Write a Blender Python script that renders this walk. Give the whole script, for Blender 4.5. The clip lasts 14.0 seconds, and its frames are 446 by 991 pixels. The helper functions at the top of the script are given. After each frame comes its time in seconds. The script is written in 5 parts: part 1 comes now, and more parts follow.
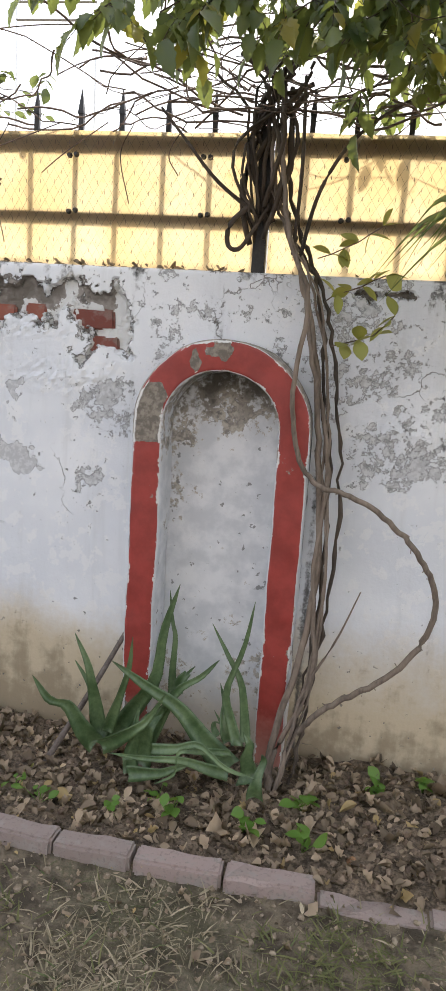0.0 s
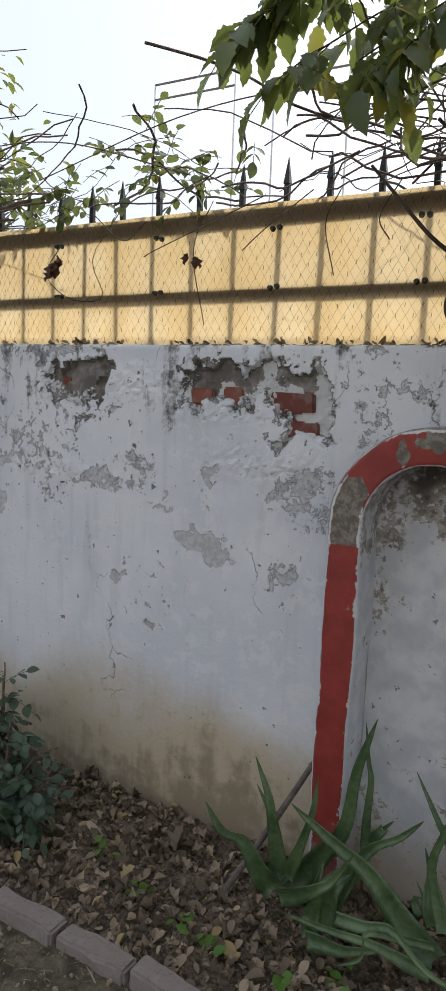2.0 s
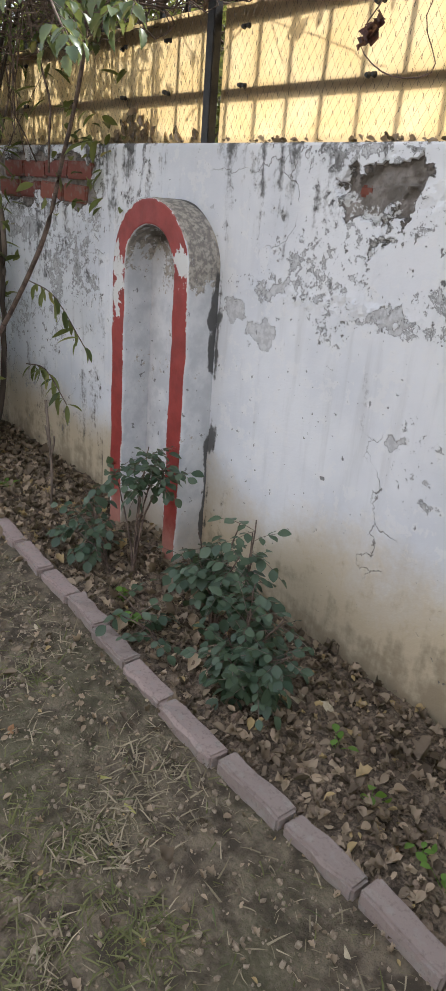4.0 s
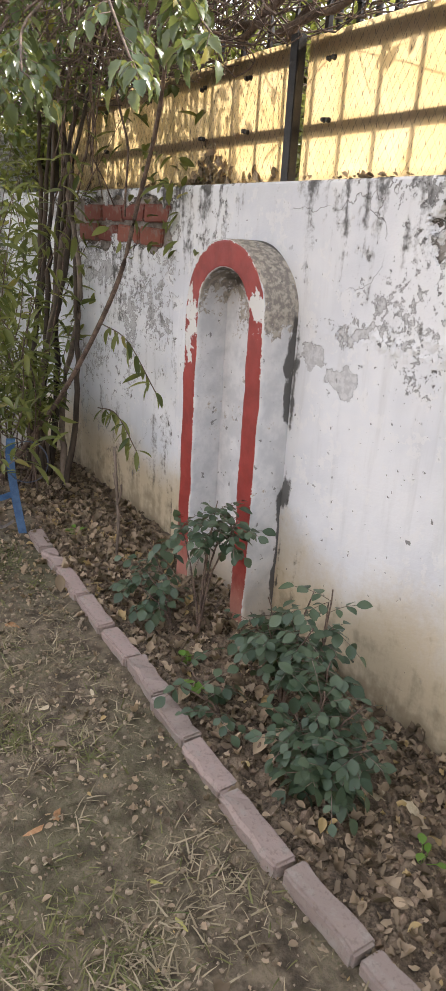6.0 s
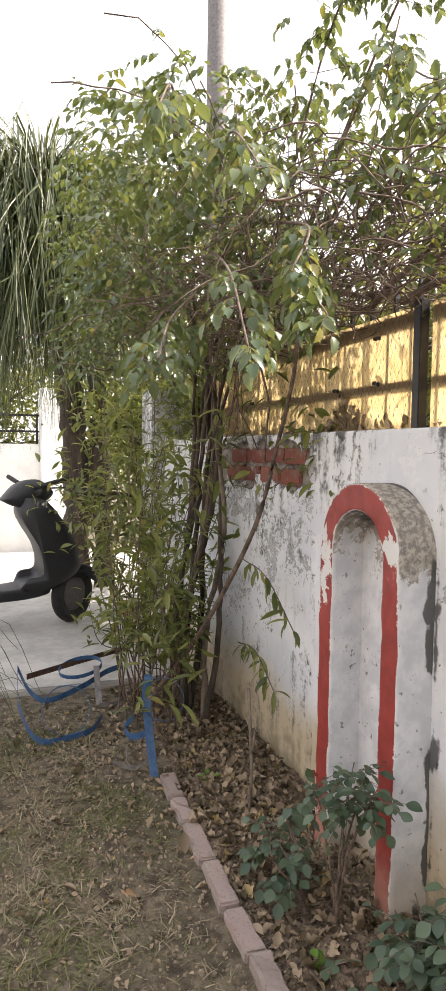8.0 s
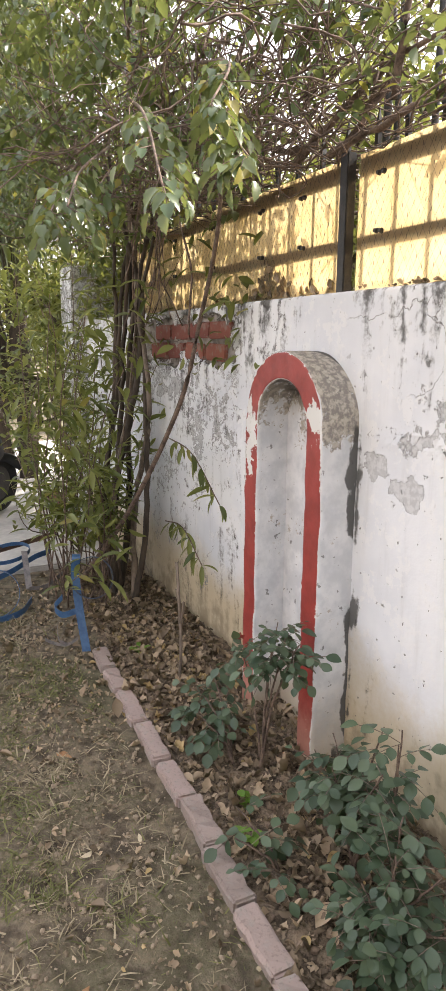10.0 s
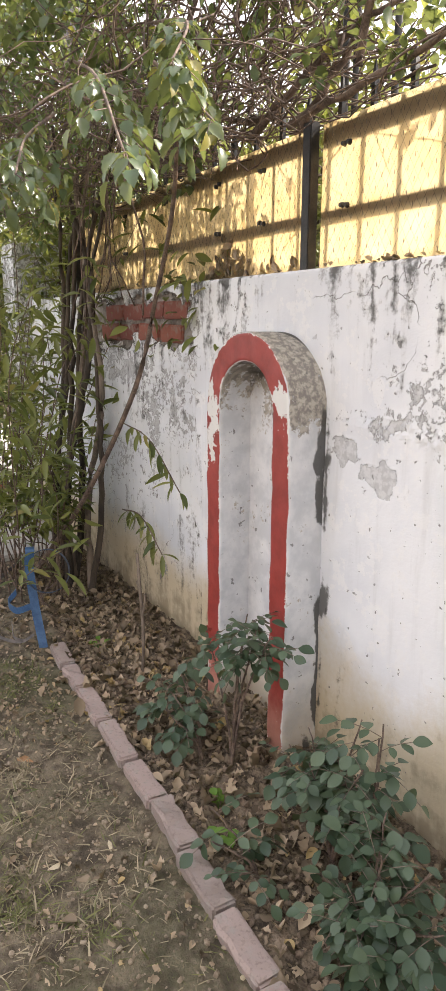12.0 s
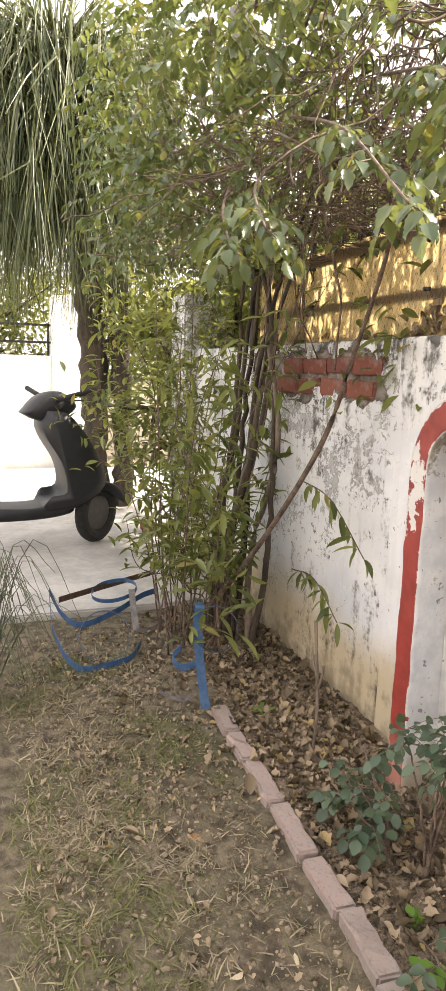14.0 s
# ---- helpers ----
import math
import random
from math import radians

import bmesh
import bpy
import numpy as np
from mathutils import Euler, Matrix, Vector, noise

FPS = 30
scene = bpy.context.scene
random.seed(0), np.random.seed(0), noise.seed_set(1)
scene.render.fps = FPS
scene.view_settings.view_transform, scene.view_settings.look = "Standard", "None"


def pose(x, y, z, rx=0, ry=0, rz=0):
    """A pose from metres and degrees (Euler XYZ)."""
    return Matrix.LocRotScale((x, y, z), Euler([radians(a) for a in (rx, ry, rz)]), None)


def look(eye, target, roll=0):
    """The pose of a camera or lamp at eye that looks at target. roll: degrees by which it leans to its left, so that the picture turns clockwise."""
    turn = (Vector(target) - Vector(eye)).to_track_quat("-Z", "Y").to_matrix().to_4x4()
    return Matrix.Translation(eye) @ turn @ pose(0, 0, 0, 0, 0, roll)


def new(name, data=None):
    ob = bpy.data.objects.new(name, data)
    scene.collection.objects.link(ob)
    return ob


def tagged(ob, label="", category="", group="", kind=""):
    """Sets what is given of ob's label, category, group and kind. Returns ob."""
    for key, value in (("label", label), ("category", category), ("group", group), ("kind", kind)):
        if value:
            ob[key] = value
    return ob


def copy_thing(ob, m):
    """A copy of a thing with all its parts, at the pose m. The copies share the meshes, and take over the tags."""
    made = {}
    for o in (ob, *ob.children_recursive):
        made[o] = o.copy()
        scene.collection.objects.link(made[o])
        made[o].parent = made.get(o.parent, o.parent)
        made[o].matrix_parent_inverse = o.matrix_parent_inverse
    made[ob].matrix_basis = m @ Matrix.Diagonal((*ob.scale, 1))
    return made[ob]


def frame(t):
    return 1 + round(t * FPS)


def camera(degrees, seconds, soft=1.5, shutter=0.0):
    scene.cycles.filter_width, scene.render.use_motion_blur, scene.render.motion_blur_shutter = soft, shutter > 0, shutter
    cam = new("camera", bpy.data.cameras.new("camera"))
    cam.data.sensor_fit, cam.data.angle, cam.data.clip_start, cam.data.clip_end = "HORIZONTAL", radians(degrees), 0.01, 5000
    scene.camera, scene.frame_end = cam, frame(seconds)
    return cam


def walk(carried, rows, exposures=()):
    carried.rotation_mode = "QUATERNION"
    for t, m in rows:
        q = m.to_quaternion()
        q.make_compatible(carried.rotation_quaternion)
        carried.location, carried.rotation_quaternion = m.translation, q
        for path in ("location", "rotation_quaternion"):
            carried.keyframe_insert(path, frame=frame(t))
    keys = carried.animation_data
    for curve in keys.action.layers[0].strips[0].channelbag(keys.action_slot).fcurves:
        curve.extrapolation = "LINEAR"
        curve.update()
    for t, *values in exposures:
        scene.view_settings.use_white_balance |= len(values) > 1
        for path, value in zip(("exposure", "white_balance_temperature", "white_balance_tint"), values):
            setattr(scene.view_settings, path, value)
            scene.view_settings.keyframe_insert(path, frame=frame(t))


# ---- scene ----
cam = camera(35.6, 14.0)
PATH = [
    (0, (1.067, 0.175, 1.307), (0.737, 2.109, 0.92), 3.8),
    (0.5, (1.057, 0.278, 1.343), (0.501, 2.158, 0.946), 4.5),
    (1, (1.09, 0.404, 1.389), (0.231, 2.175, 1.033), 4.0),
    (1.5, (1.107, 0.456, 1.413), (0.195, 2.205, 1.084), 2.5),
    (2, (1.085, 0.508, 1.431), (0.098, 2.222, 1.133), 2.3),
    (2.5, (0.925, 0.577, 1.427), (-0.146, 2.232, 1.087), 3.0),
    (3, (0.8, 0.62, 1.444), (-0.273, 2.212, 0.883), 4.8),
    (3.3, (0.767, 0.633, 1.416), (-0.426, 2.108, 0.782), 4.6),
    (3.5, (0.753, 0.647, 1.408), (-0.518, 2.025, 0.71), 4.6),
    (4, (0.749, 0.731, 1.397), (-0.641, 1.937, 0.613), 4.7),
    (4.2, (0.758, 0.769, 1.385), (-0.7, 1.889, 0.599), 3.6),
    (6.3, (0.57, 0.868, 1.4), (-0.993, 1.916, 0.721), 3.5),
    (6.5, (0.56, 0.875, 1.399), (-1.019, 1.92, 0.755), 3.4),
    (7, (0.538, 0.913, 1.433), (-1.179, 1.841, 0.997), 2.5),
    (7.5, (0.562, 0.972, 1.48), (-1.275, 1.753, 1.364), 1.2),
    (7.7, (0.556, 0.988, 1.49), (-1.315, 1.686, 1.382), 1.1),
    (9.8, (0.519, 1.016, 1.415), (-1.271, 1.836, 1.067), 0.4),
    (10, (0.529, 1.028, 1.404), (-1.229, 1.882, 0.978), 0.4),
    (10.5, (0.535, 1.041, 1.382), (-1.2, 1.897, 0.877), -0.5),
    (11, (0.528, 1.058, 1.394), (-1.202, 1.931, 0.899), -0.2),
    (11.5, (0.513, 1.066, 1.405), (-1.216, 1.95, 0.927), -0.7),
    (12, (0.419, 1.026, 1.404), (-1.258, 2.006, 0.927), 0.1),
    (12.5, (0.325, 0.979, 1.422), (-1.349, 1.989, 1.001), -0.5),
    (13, (0.267, 0.958, 1.43), (-1.472, 1.822, 0.951), 0.6),
    (13.5, (0.21, 0.921, 1.417), (-1.564, 1.72, 0.956), 2.3),
    (14, (0.168, 0.867, 1.433), (-1.679, 1.546, 1.077), 1.7),
]
EXPOSURES = [(0, 1.0, 6100, 11), (0.5, 0.9, 6000, 10), (1.0, 0.6, 5950, 9), (1.5, 0.25, 5900, 9), (2.0, 0.05, 5900, 9), (2.5, -0.05, 5900, 9), (3.0, -0.12, 5950, 9), (3.5, 0.22, 5950, 9), (4.2, 0.95, 6100, 12), (6.3, 1.2, 6550, 14), (7.5, 1.2, 6750, 14), (11.0, 1.45, 6700, 14), (12.5, 1.35, 6700, 14), (14.0, 1.7, 7250, 14)]
walk(cam, [(t, look(eye, target, roll)) for t, eye, target, roll in PATH], EXPOSURES)

# ---- world and sun ----
SUN_AZ, SUN_EL = radians(8), radians(44)   # from behind the garden wall
sky_world = bpy.data.worlds.new("sky")
scene.world = sky_world
sky_world.use_nodes = True
wn = sky_world.node_tree
sky = wn.nodes.new("ShaderNodeTexSky")
sky.sky_type, sky.sun_disc, sky.sun_elevation, sky.sun_rotation = "NISHITA", False, SUN_EL, SUN_AZ
sky.dust_density, sky.air_density, sky.ozone_density = 6.0, 1.0, 1.0
haze = wn.nodes.new("ShaderNodeMix")   # a pale hazy sky
haze.data_type = "RGBA"
haze.inputs[0].default_value, haze.inputs[7].default_value = 0.65, (7.4, 7.4, 7.5, 1)
wn.links.new(sky.outputs[0], haze.inputs[6])
wn.links.new(haze.outputs[2], wn.nodes["Background"].inputs[0])
wn.nodes["Background"].inputs[1].default_value = 0.15
sun_data = bpy.data.lights.new("sun", "SUN")
sun_data.energy, sun_data.angle, sun_data.color = 4.3, radians(0.6), (1.0, 0.95, 0.86)
sun = new("sun", sun_data)
sun.matrix_world = look((math.sin(SUN_AZ) * 20, math.cos(SUN_AZ) * 20, math.tan(SUN_EL) * 20), (0, 0, 0))

# ---- helpers of the scene ----
rng = np.random.default_rng(7)
WALL_Y, WALL_TOP, STEP_X, RECESS = 2.37, 1.57, -2.06, 0.03


def part(name, bm, material, parent=None, label=""):
    me = bpy.data.meshes.new(name)
    bm.to_mesh(me)
    bm.free()
    me.materials.append(material)
    ob = new(name, me)
    ob.parent = parent
    return tagged(ob, label)


def data_part(name, verts, faces, material, parent=None, label="", smooth=False, attrs=None):
    me = bpy.data.meshes.new(name)
    me.from_pydata([tuple(v) for v in verts], [], [tuple(f) for f in faces])
    me.materials.append(material)
    if smooth:
        me.polygons.foreach_set("use_smooth", [True] * len(me.polygons))
    for key, values in (attrs or {}).items():
        me.attributes.new(key, "FLOAT", "POINT").data.foreach_set("value", np.asarray(values, dtype=np.float32))
    me.update()
    ob = new(name, me)
    ob.parent = parent
    return tagged(ob, label)


def empty(name, x, y, z, label, category, group="", kind=""):
    ob = new(name)
    ob.location = (x, y, z)
    return tagged(ob, label, category, group, kind)


def local(ob):
    """Keeps a child's world place under a moved empty."""
    for c in ob.children:
        c.matrix_parent_inverse = Matrix.Translation(-ob.location)
    return ob


def hash2(ix, iy, seed):
    h = (ix * 374761393 + iy * 668265263 + seed * 974634477) & 0xFFFFFFFF
    h = ((h ^ (h >> 13)) * 1274126177) & 0xFFFFFFFF
    return ((h ^ (h >> 16)) & 0xFFFF) / 65535.0


def vnoise(x, y, seed=0):
    x, y = np.asarray(x, float), np.asarray(y, float)
    ix, iy = np.floor(x).astype(np.int64), np.floor(y).astype(np.int64)
    fx, fy = x - ix, y - iy
    fx, fy = fx * fx * (3 - 2 * fx), fy * fy * (3 - 2 * fy)
    a, b = hash2(ix, iy, seed), hash2(ix + 1, iy, seed)
    c, d = hash2(ix, iy + 1, seed), hash2(ix + 1, iy + 1, seed)
    return (a + (b - a) * fx) * (1 - fy) + (c + (d - c) * fx) * fy - 0.5


def fbm(x, y, scale, octaves=4, seed=0):
    out, amp = 0, 1.0
    for k in range(octaves):
        out = out + amp * vnoise(np.asarray(x) * scale, np.asarray(y) * scale, seed + k)
        scale, amp = scale * 2.03, amp * 0.5
    return out


def grid_faces(nu, nv):
    a = np.arange(nu * nv).reshape(nv, nu)
    return np.stack([a[:-1, :-1], a[:-1, 1:], a[1:, 1:], a[1:, :-1]], -1).reshape(-1, 4).tolist()


def box(bm, x0, x1, y0, y1, z0, z1, bevel=0.0):
    m = Matrix.Translation(((x0 + x1) / 2, (y0 + y1) / 2, (z0 + z1) / 2)) @ Matrix.Diagonal((x1 - x0, y1 - y0, z1 - z0, 1))
    made = bmesh.ops.create_cube(bm, size=1, matrix=m)
    if bevel:
        edges = list({e for v in made["verts"] for e in v.link_edges})
        bmesh.ops.bevel(bm, geom=edges, offset=bevel, segments=2, affect="EDGES")
    return bm


def box_part(name, dims, material, parent=None, label="", bevel=0.003):
    return part(name, box(bmesh.new(), *dims, bevel), material, parent, label)


def smooth_path(points, n):
    """Catmull-Rom through the points, n samples."""
    p = np.array(points, float)
    p = np.vstack([2 * p[0] - p[1], p, 2 * p[-1] - p[-2]])
    out = []
    segs = len(p) - 3
    for s in np.linspace(0, segs - 1e-6, n):
        i, t = int(s), s - int(s)
        a, b, c, d = p[i:i + 4]
        out.append(0.5 * (2 * b + (c - a) * t + (2 * a - 5 * b + 4 * c - d) * t * t + (3 * b - a - 3 * c + d) * t ** 3))
    return np.array(out)


class Soup:
    """Gathers vertices and faces of many pieces for one mesh."""

    def __init__(self):
        self.v, self.f, self.n = [], [], 0

    def add(self, verts, faces):
        self.v.append(np.asarray(verts, float))
        self.f.extend([tuple(i + self.n for i in f) for f in faces])
        self.n += len(verts)

    def tube(self, pts, radii, sides=5):
        pts = np.asarray(pts, float)
        k = len(pts)
        radii = np.broadcast_to(radii, (k,))
        tan = np.gradient(pts, axis=0)
        tan /= np.linalg.norm(tan, axis=1)[:, None] + 1e-9
        ref = np.where(np.abs(tan[:, 2:3]) > 0.9, np.array([[1.0, 0, 0]]), np.array([[0, 0, 1.0]]))
        u = np.cross(tan, ref)
        u /= np.linalg.norm(u, axis=1)[:, None] + 1e-9
        w = np.cross(tan, u)
        a = np.linspace(0, 2 * np.pi, sides, endpoint=False)
        ring = pts[:, None] + radii[:, None, None] * (np.cos(a)[None, :, None] * u[:, None] + np.sin(a)[None, :, None] * w[:, None])
        faces = []
        for i in range(k - 1):
            for j in range(sides):
                j2 = (j + 1) % sides
                faces.append((i * sides + j, i * sides + j2, (i + 1) * sides + j2, (i + 1) * sides + j))
        faces.append(tuple(range(sides))[::-1])
        faces.append(tuple((k - 1) * sides + j for j in range(sides)))
        self.add(ring.reshape(-1, 3), faces)

    def leaves(self, template, pos, xax, yax, size):
        """Many copies of a leaf: base, side axis, length axis, size."""
        tv, tf = template
        pos, xax, yax, size = (np.asarray(a, float) for a in (pos, xax, yax, size))
        if len(pos) == 0:
            return
        yax = yax / (np.linalg.norm(yax, axis=1)[:, None] + 1e-9)
        zax = np.cross(xax, yax)
        zax /= np.linalg.norm(zax, axis=1)[:, None] + 1e-9
        xax = np.cross(yax, zax)
        v = pos[:, None] + size[:, None, None] * (tv[None, :, 0:1] * xax[:, None] + tv[None, :, 1:2] * yax[:, None] + tv[None, :, 2:3] * zax[:, None])
        m = len(tv)
        fa = [tuple(i + self.n + k * m for i in f) for k in range(len(pos)) for f in tf]
        self.v.append(v.reshape(-1, 3))
        self.f.extend(fa)
        self.n += len(pos) * m

    def part(self, name, material, parent=None, label="", smooth=True):
        return data_part(name, np.concatenate(self.v), self.f, material, parent, label, smooth)


def leaf_template(width=0.5, n=5, fold=0.12, droop=0.15, tooth=0.0, power=1.0):
    """A leaf of length 1 along y: midrib and two edges, folded, drooping at the tip."""
    v, f = [(0, 0, 0)], []
    for i in range(1, n):
        t = i / n
        w = width / 2 * math.sin(math.pi * t ** power) ** 0.8 * (1 + (tooth if i % 2 else -tooth))
        d = -droop * t * t
        v += [(-w, t - tooth * 0.15, d + fold * w * 2), (0, t, d), (w, t - tooth * 0.15, d + fold * w * 2)]
    v.append((0, 1, -droop))
    f += [(0, 2, 1), (0, 3, 2)]
    for i in range(n - 2):
        a = 1 + 3 * i
        f += [(a, a + 1, a + 4, a + 3), (a + 1, a + 2, a + 5, a + 4)]
    a, tip = 1 + 3 * (n - 2), len(v) - 1
    f += [(a, a + 1, tip), (a + 1, a + 2, tip)]
    return np.array(v), f


LEAF_OVATE = leaf_template(0.62, 5, 0.15, 0.12)
LEAF_ROSE = leaf_template(0.74, 6, 0.12, 0.14)
LEAF_TOOTHED = leaf_template(0.56, 9, 0.2, 0.22, 0.13, 0.8)
LEAF_LANCE = leaf_template(0.24, 6, 0.25, 0.3)
LEAF_DRY = leaf_template(0.62, 5, 0.55, -0.35)
LEAF_CRISP = leaf_template(0.8, 6, 0.6, -0.5, 0.25)
LEAF_CRISP = (LEAF_CRISP[0] + rng.normal(size=LEAF_CRISP[0].shape) * 0.07, LEAF_CRISP[1])
LEAF_SHARD = leaf_template(0.55, 4, -0.4, 0.4, 0.3)
LEAF_SHARD = (LEAF_SHARD[0] + rng.normal(size=LEAF_SHARD[0].shape) * 0.09, LEAF_SHARD[1])
LEAF_NARROW = leaf_template(0.4, 5, 0.2, 0.25)
BLADE = (np.array([(-0.5, 0, 0), (0.5, 0, 0), (0.35, 0.5, 0.05), (-0.35, 0.5, 0.05), (0, 1, -0.05)]), [(0, 1, 2, 3), (3, 2, 4)])


def rand_unit(n):
    v = rng.normal(size=(n, 3))
    return v / np.linalg.norm(v, axis=1)[:, None]


# ---- materials ----
def material(name, rough=0.8, metal=0.0):
    m = bpy.data.materials.new(name)
    m.use_nodes = True
    b = m.node_tree.nodes["Principled BSDF"]
    b.inputs["Roughness"].default_value = rough
    b.inputs["Metallic"].default_value = metal
    return m, m.node_tree, b


def put(nt, socket, value):
    if isinstance(value, bpy.types.NodeSocket):
        nt.links.new(value, socket)
    elif isinstance(value, tuple) and len(value) == 3:
        socket.default_value = (*value, 1)
    else:
        socket.default_value = value


def coords(nt, kind="Object"):
    return nt.nodes.new("ShaderNodeTexCoord").outputs[kind]


def noise_tex(nt, scale, detail=4.0, rough=0.55, vec=None, stretch=None):
    n = nt.nodes.new("ShaderNodeTexNoise")
    n.inputs["Scale"].default_value, n.inputs["Detail"].default_value, n.inputs["Roughness"].default_value = scale, detail, rough
    vec = vec or coords(nt)
    if stretch:
        mp = nt.nodes.new("ShaderNodeMapping")
        mp.inputs["Scale"].default_value = stretch
        nt.links.new(vec, mp.inputs[0])
        vec = mp.outputs[0]
    nt.links.new(vec, n.inputs["Vector"])
    return n.outputs["Fac"]


def calc(nt, op, a, b=0.0, clamp=False):
    n = nt.nodes.new("ShaderNodeMath")
    n.operation, n.use_clamp = op, clamp
    put(nt, n.inputs[0], a)
    put(nt, n.inputs[1], b)
    return n.outputs[0]


def span(nt, value, lo, hi, to_lo=0.0, to_hi=1.0):
    n = nt.nodes.new("ShaderNodeMapRange")
    n.interpolation_type = "SMOOTHSTEP"
    put(nt, n.inputs[0], value)
    for i, v in enumerate((lo, hi, to_lo, to_hi)):
        n.inputs[i + 1].default_value = v
    return n.outputs[0]


def blend(nt, fac, a, b, mode="MIX"):
    n = nt.nodes.new("ShaderNodeMix")
    n.data_type, n.blend_type = "RGBA", mode
    put(nt, n.inputs[0], fac)
    put(nt, n.inputs[6], a)
    put(nt, n.inputs[7], b)
    return n.outputs[2]


def bump(nt, b, height, strength=0.5, distance=0.01):
    n = nt.nodes.new("ShaderNodeBump")
    n.inputs["Strength"].default_value, n.inputs["Distance"].default_value = strength, distance
    nt.links.new(height, n.inputs["Height"])
    nt.links.new(n.outputs[0], b.inputs["Normal"])


def attribute(nt, name):
    n = nt.nodes.new("ShaderNodeAttribute")
    n.attribute_name = name
    return n.outputs["Fac"]


def island(nt):
    return nt.nodes.new("ShaderNodeNewGeometry").outputs["Random Per Island"]


def obj_random(nt):
    return nt.nodes.new("ShaderNodeObjectInfo").outputs["Random"]


def plain(name, a, b, scale=20.0, rough=0.8, metal=0.0, bumpy=0.3, distance=0.004, stretch=None):
    """Two tones mixed by noise at two scales, with a fine relief."""
    m, nt, bs = material(name, rough, metal)
    n1, n2 = noise_tex(nt, scale, 5, 0.6, None, stretch), noise_tex(nt, scale * 6, 3, 0.6, None, stretch)
    fac = calc(nt, "ADD", calc(nt, "MULTIPLY", n1, 0.65), calc(nt, "MULTIPLY", n2, 0.35))
    put(nt, bs.inputs["Base Color"], blend(nt, span(nt, fac, 0.35, 0.65), a, b))
    bump(nt, bs, fac, bumpy, distance)
    return m


def plaster_material():
    m, nt, bs = material("old_whitewashed_plaster", 0.85)
    fine = noise_tex(nt, 60, 4, 0.65)
    mid = noise_tex(nt, 14, 5, 0.6)
    big = noise_tex(nt, 2.2, 4, 0.55)
    flake = noise_tex(nt, 34, 6, 0.75)
    streak = noise_tex(nt, 5, 5, 0.6, None, (3.5, 1, 0.35))
    jag = calc(nt, "SUBTRACT", calc(nt, "ADD", calc(nt, "MULTIPLY", mid, 0.7), calc(nt, "MULTIPLY", fine, 0.5)), 0.6)
    crumb = calc(nt, "SUBTRACT", flake, 0.5)
    col = blend(nt, span(nt, big, 0.35, 0.65), (0.67, 0.69, 0.73), (0.79, 0.80, 0.82))
    col = blend(nt, span(nt, streak, 0.50, 0.75, 0, 0.3), col, (0.47, 0.47, 0.46))
    # thin layers of paint, lighter where a newer coat remains
    col = blend(nt, span(nt, calc(nt, "ADD", mid, calc(nt, "MULTIPLY", crumb, 0.5)), 0.56, 0.58, 0, 0.5), col, (0.80, 0.80, 0.80))
    dampness = attribute(nt, "damp")
    damp = calc(nt, "ADD", dampness, calc(nt, "MULTIPLY", jag, 0.5))
    col = blend(nt, span(nt, damp, -0.1, 0.7, 0, 0.85), col, (0.52, 0.42, 0.255))
    mottle = calc(nt, "ADD", calc(nt, "MULTIPLY", calc(nt, "SUBTRACT", mid, 0.5), 2.2), calc(nt, "MULTIPLY", calc(nt, "SUBTRACT", streak, 0.5), 1.3))
    col = blend(nt, span(nt, calc(nt, "ADD", dampness, mottle), 0.6, 1.35, 0, 0.7), col, (0.24, 0.19, 0.125))
    peel = calc(nt, "ADD", attribute(nt, "peel"), calc(nt, "ADD", calc(nt, "MULTIPLY", jag, 0.8), calc(nt, "MULTIPLY", crumb, 1.5)))
    peel_m = span(nt, peel, 0.0, 0.035)
    col = blend(nt, calc(nt, "MULTIPLY", peel_m, 0.75), col, blend(nt, span(nt, fine, 0.42, 0.6), (0.40, 0.40, 0.405), (0.56, 0.56, 0.565)))
    rim = calc(nt, "MULTIPLY", peel_m, span(nt, peel, 0.03, 0.12, 1.0, 0.0))
    col = blend(nt, calc(nt, "MULTIPLY", rim, 0.7), col, (0.12, 0.115, 0.11))
    specks = calc(nt, "MAXIMUM", calc(nt, "MULTIPLY", span(nt, noise_tex(nt, 34, 3, 0.55), 0.69, 0.72), span(nt, big, 0.38, 0.55)), span(nt, noise_tex(nt, 75, 2, 0.5), 0.74, 0.77))
    col = blend(nt, calc(nt, "MULTIPLY", specks, 0.8), col, (0.13, 0.125, 0.12))
    # dark chips where the coat has flaked away
    chips = span(nt, calc(nt, "ADD", noise_tex(nt, 42, 5, 0.62, None, (1, 1, 1.5)), calc(nt, "MULTIPLY", calc(nt, "SUBTRACT", attribute(nt, "chips"), 1.0), 0.22)), 0.60, 0.625)
    col = blend(nt, calc(nt, "MULTIPLY", chips, 0.72), col, blend(nt, span(nt, fine, 0.4, 0.6), (0.15, 0.145, 0.14), (0.36, 0.355, 0.35)))
    specks = calc(nt, "MAXIMUM", specks, calc(nt, "MULTIPLY", chips, 0.8))
    # hairline cracks
    warp = nt.nodes.new("ShaderNodeVectorMath")
    warp.operation = "ADD"
    wob = nt.nodes.new("ShaderNodeTexNoise")
    wob.inputs["Scale"].default_value, wob.inputs["Detail"].default_value = 5, 6
    nt.links.new(coords(nt), wob.inputs["Vector"])
    nt.links.new(coords(nt), warp.inputs[0])
    small = nt.nodes.new("ShaderNodeVectorMath")
    small.operation = "SCALE"
    small.inputs["Scale"].default_value = 0.35
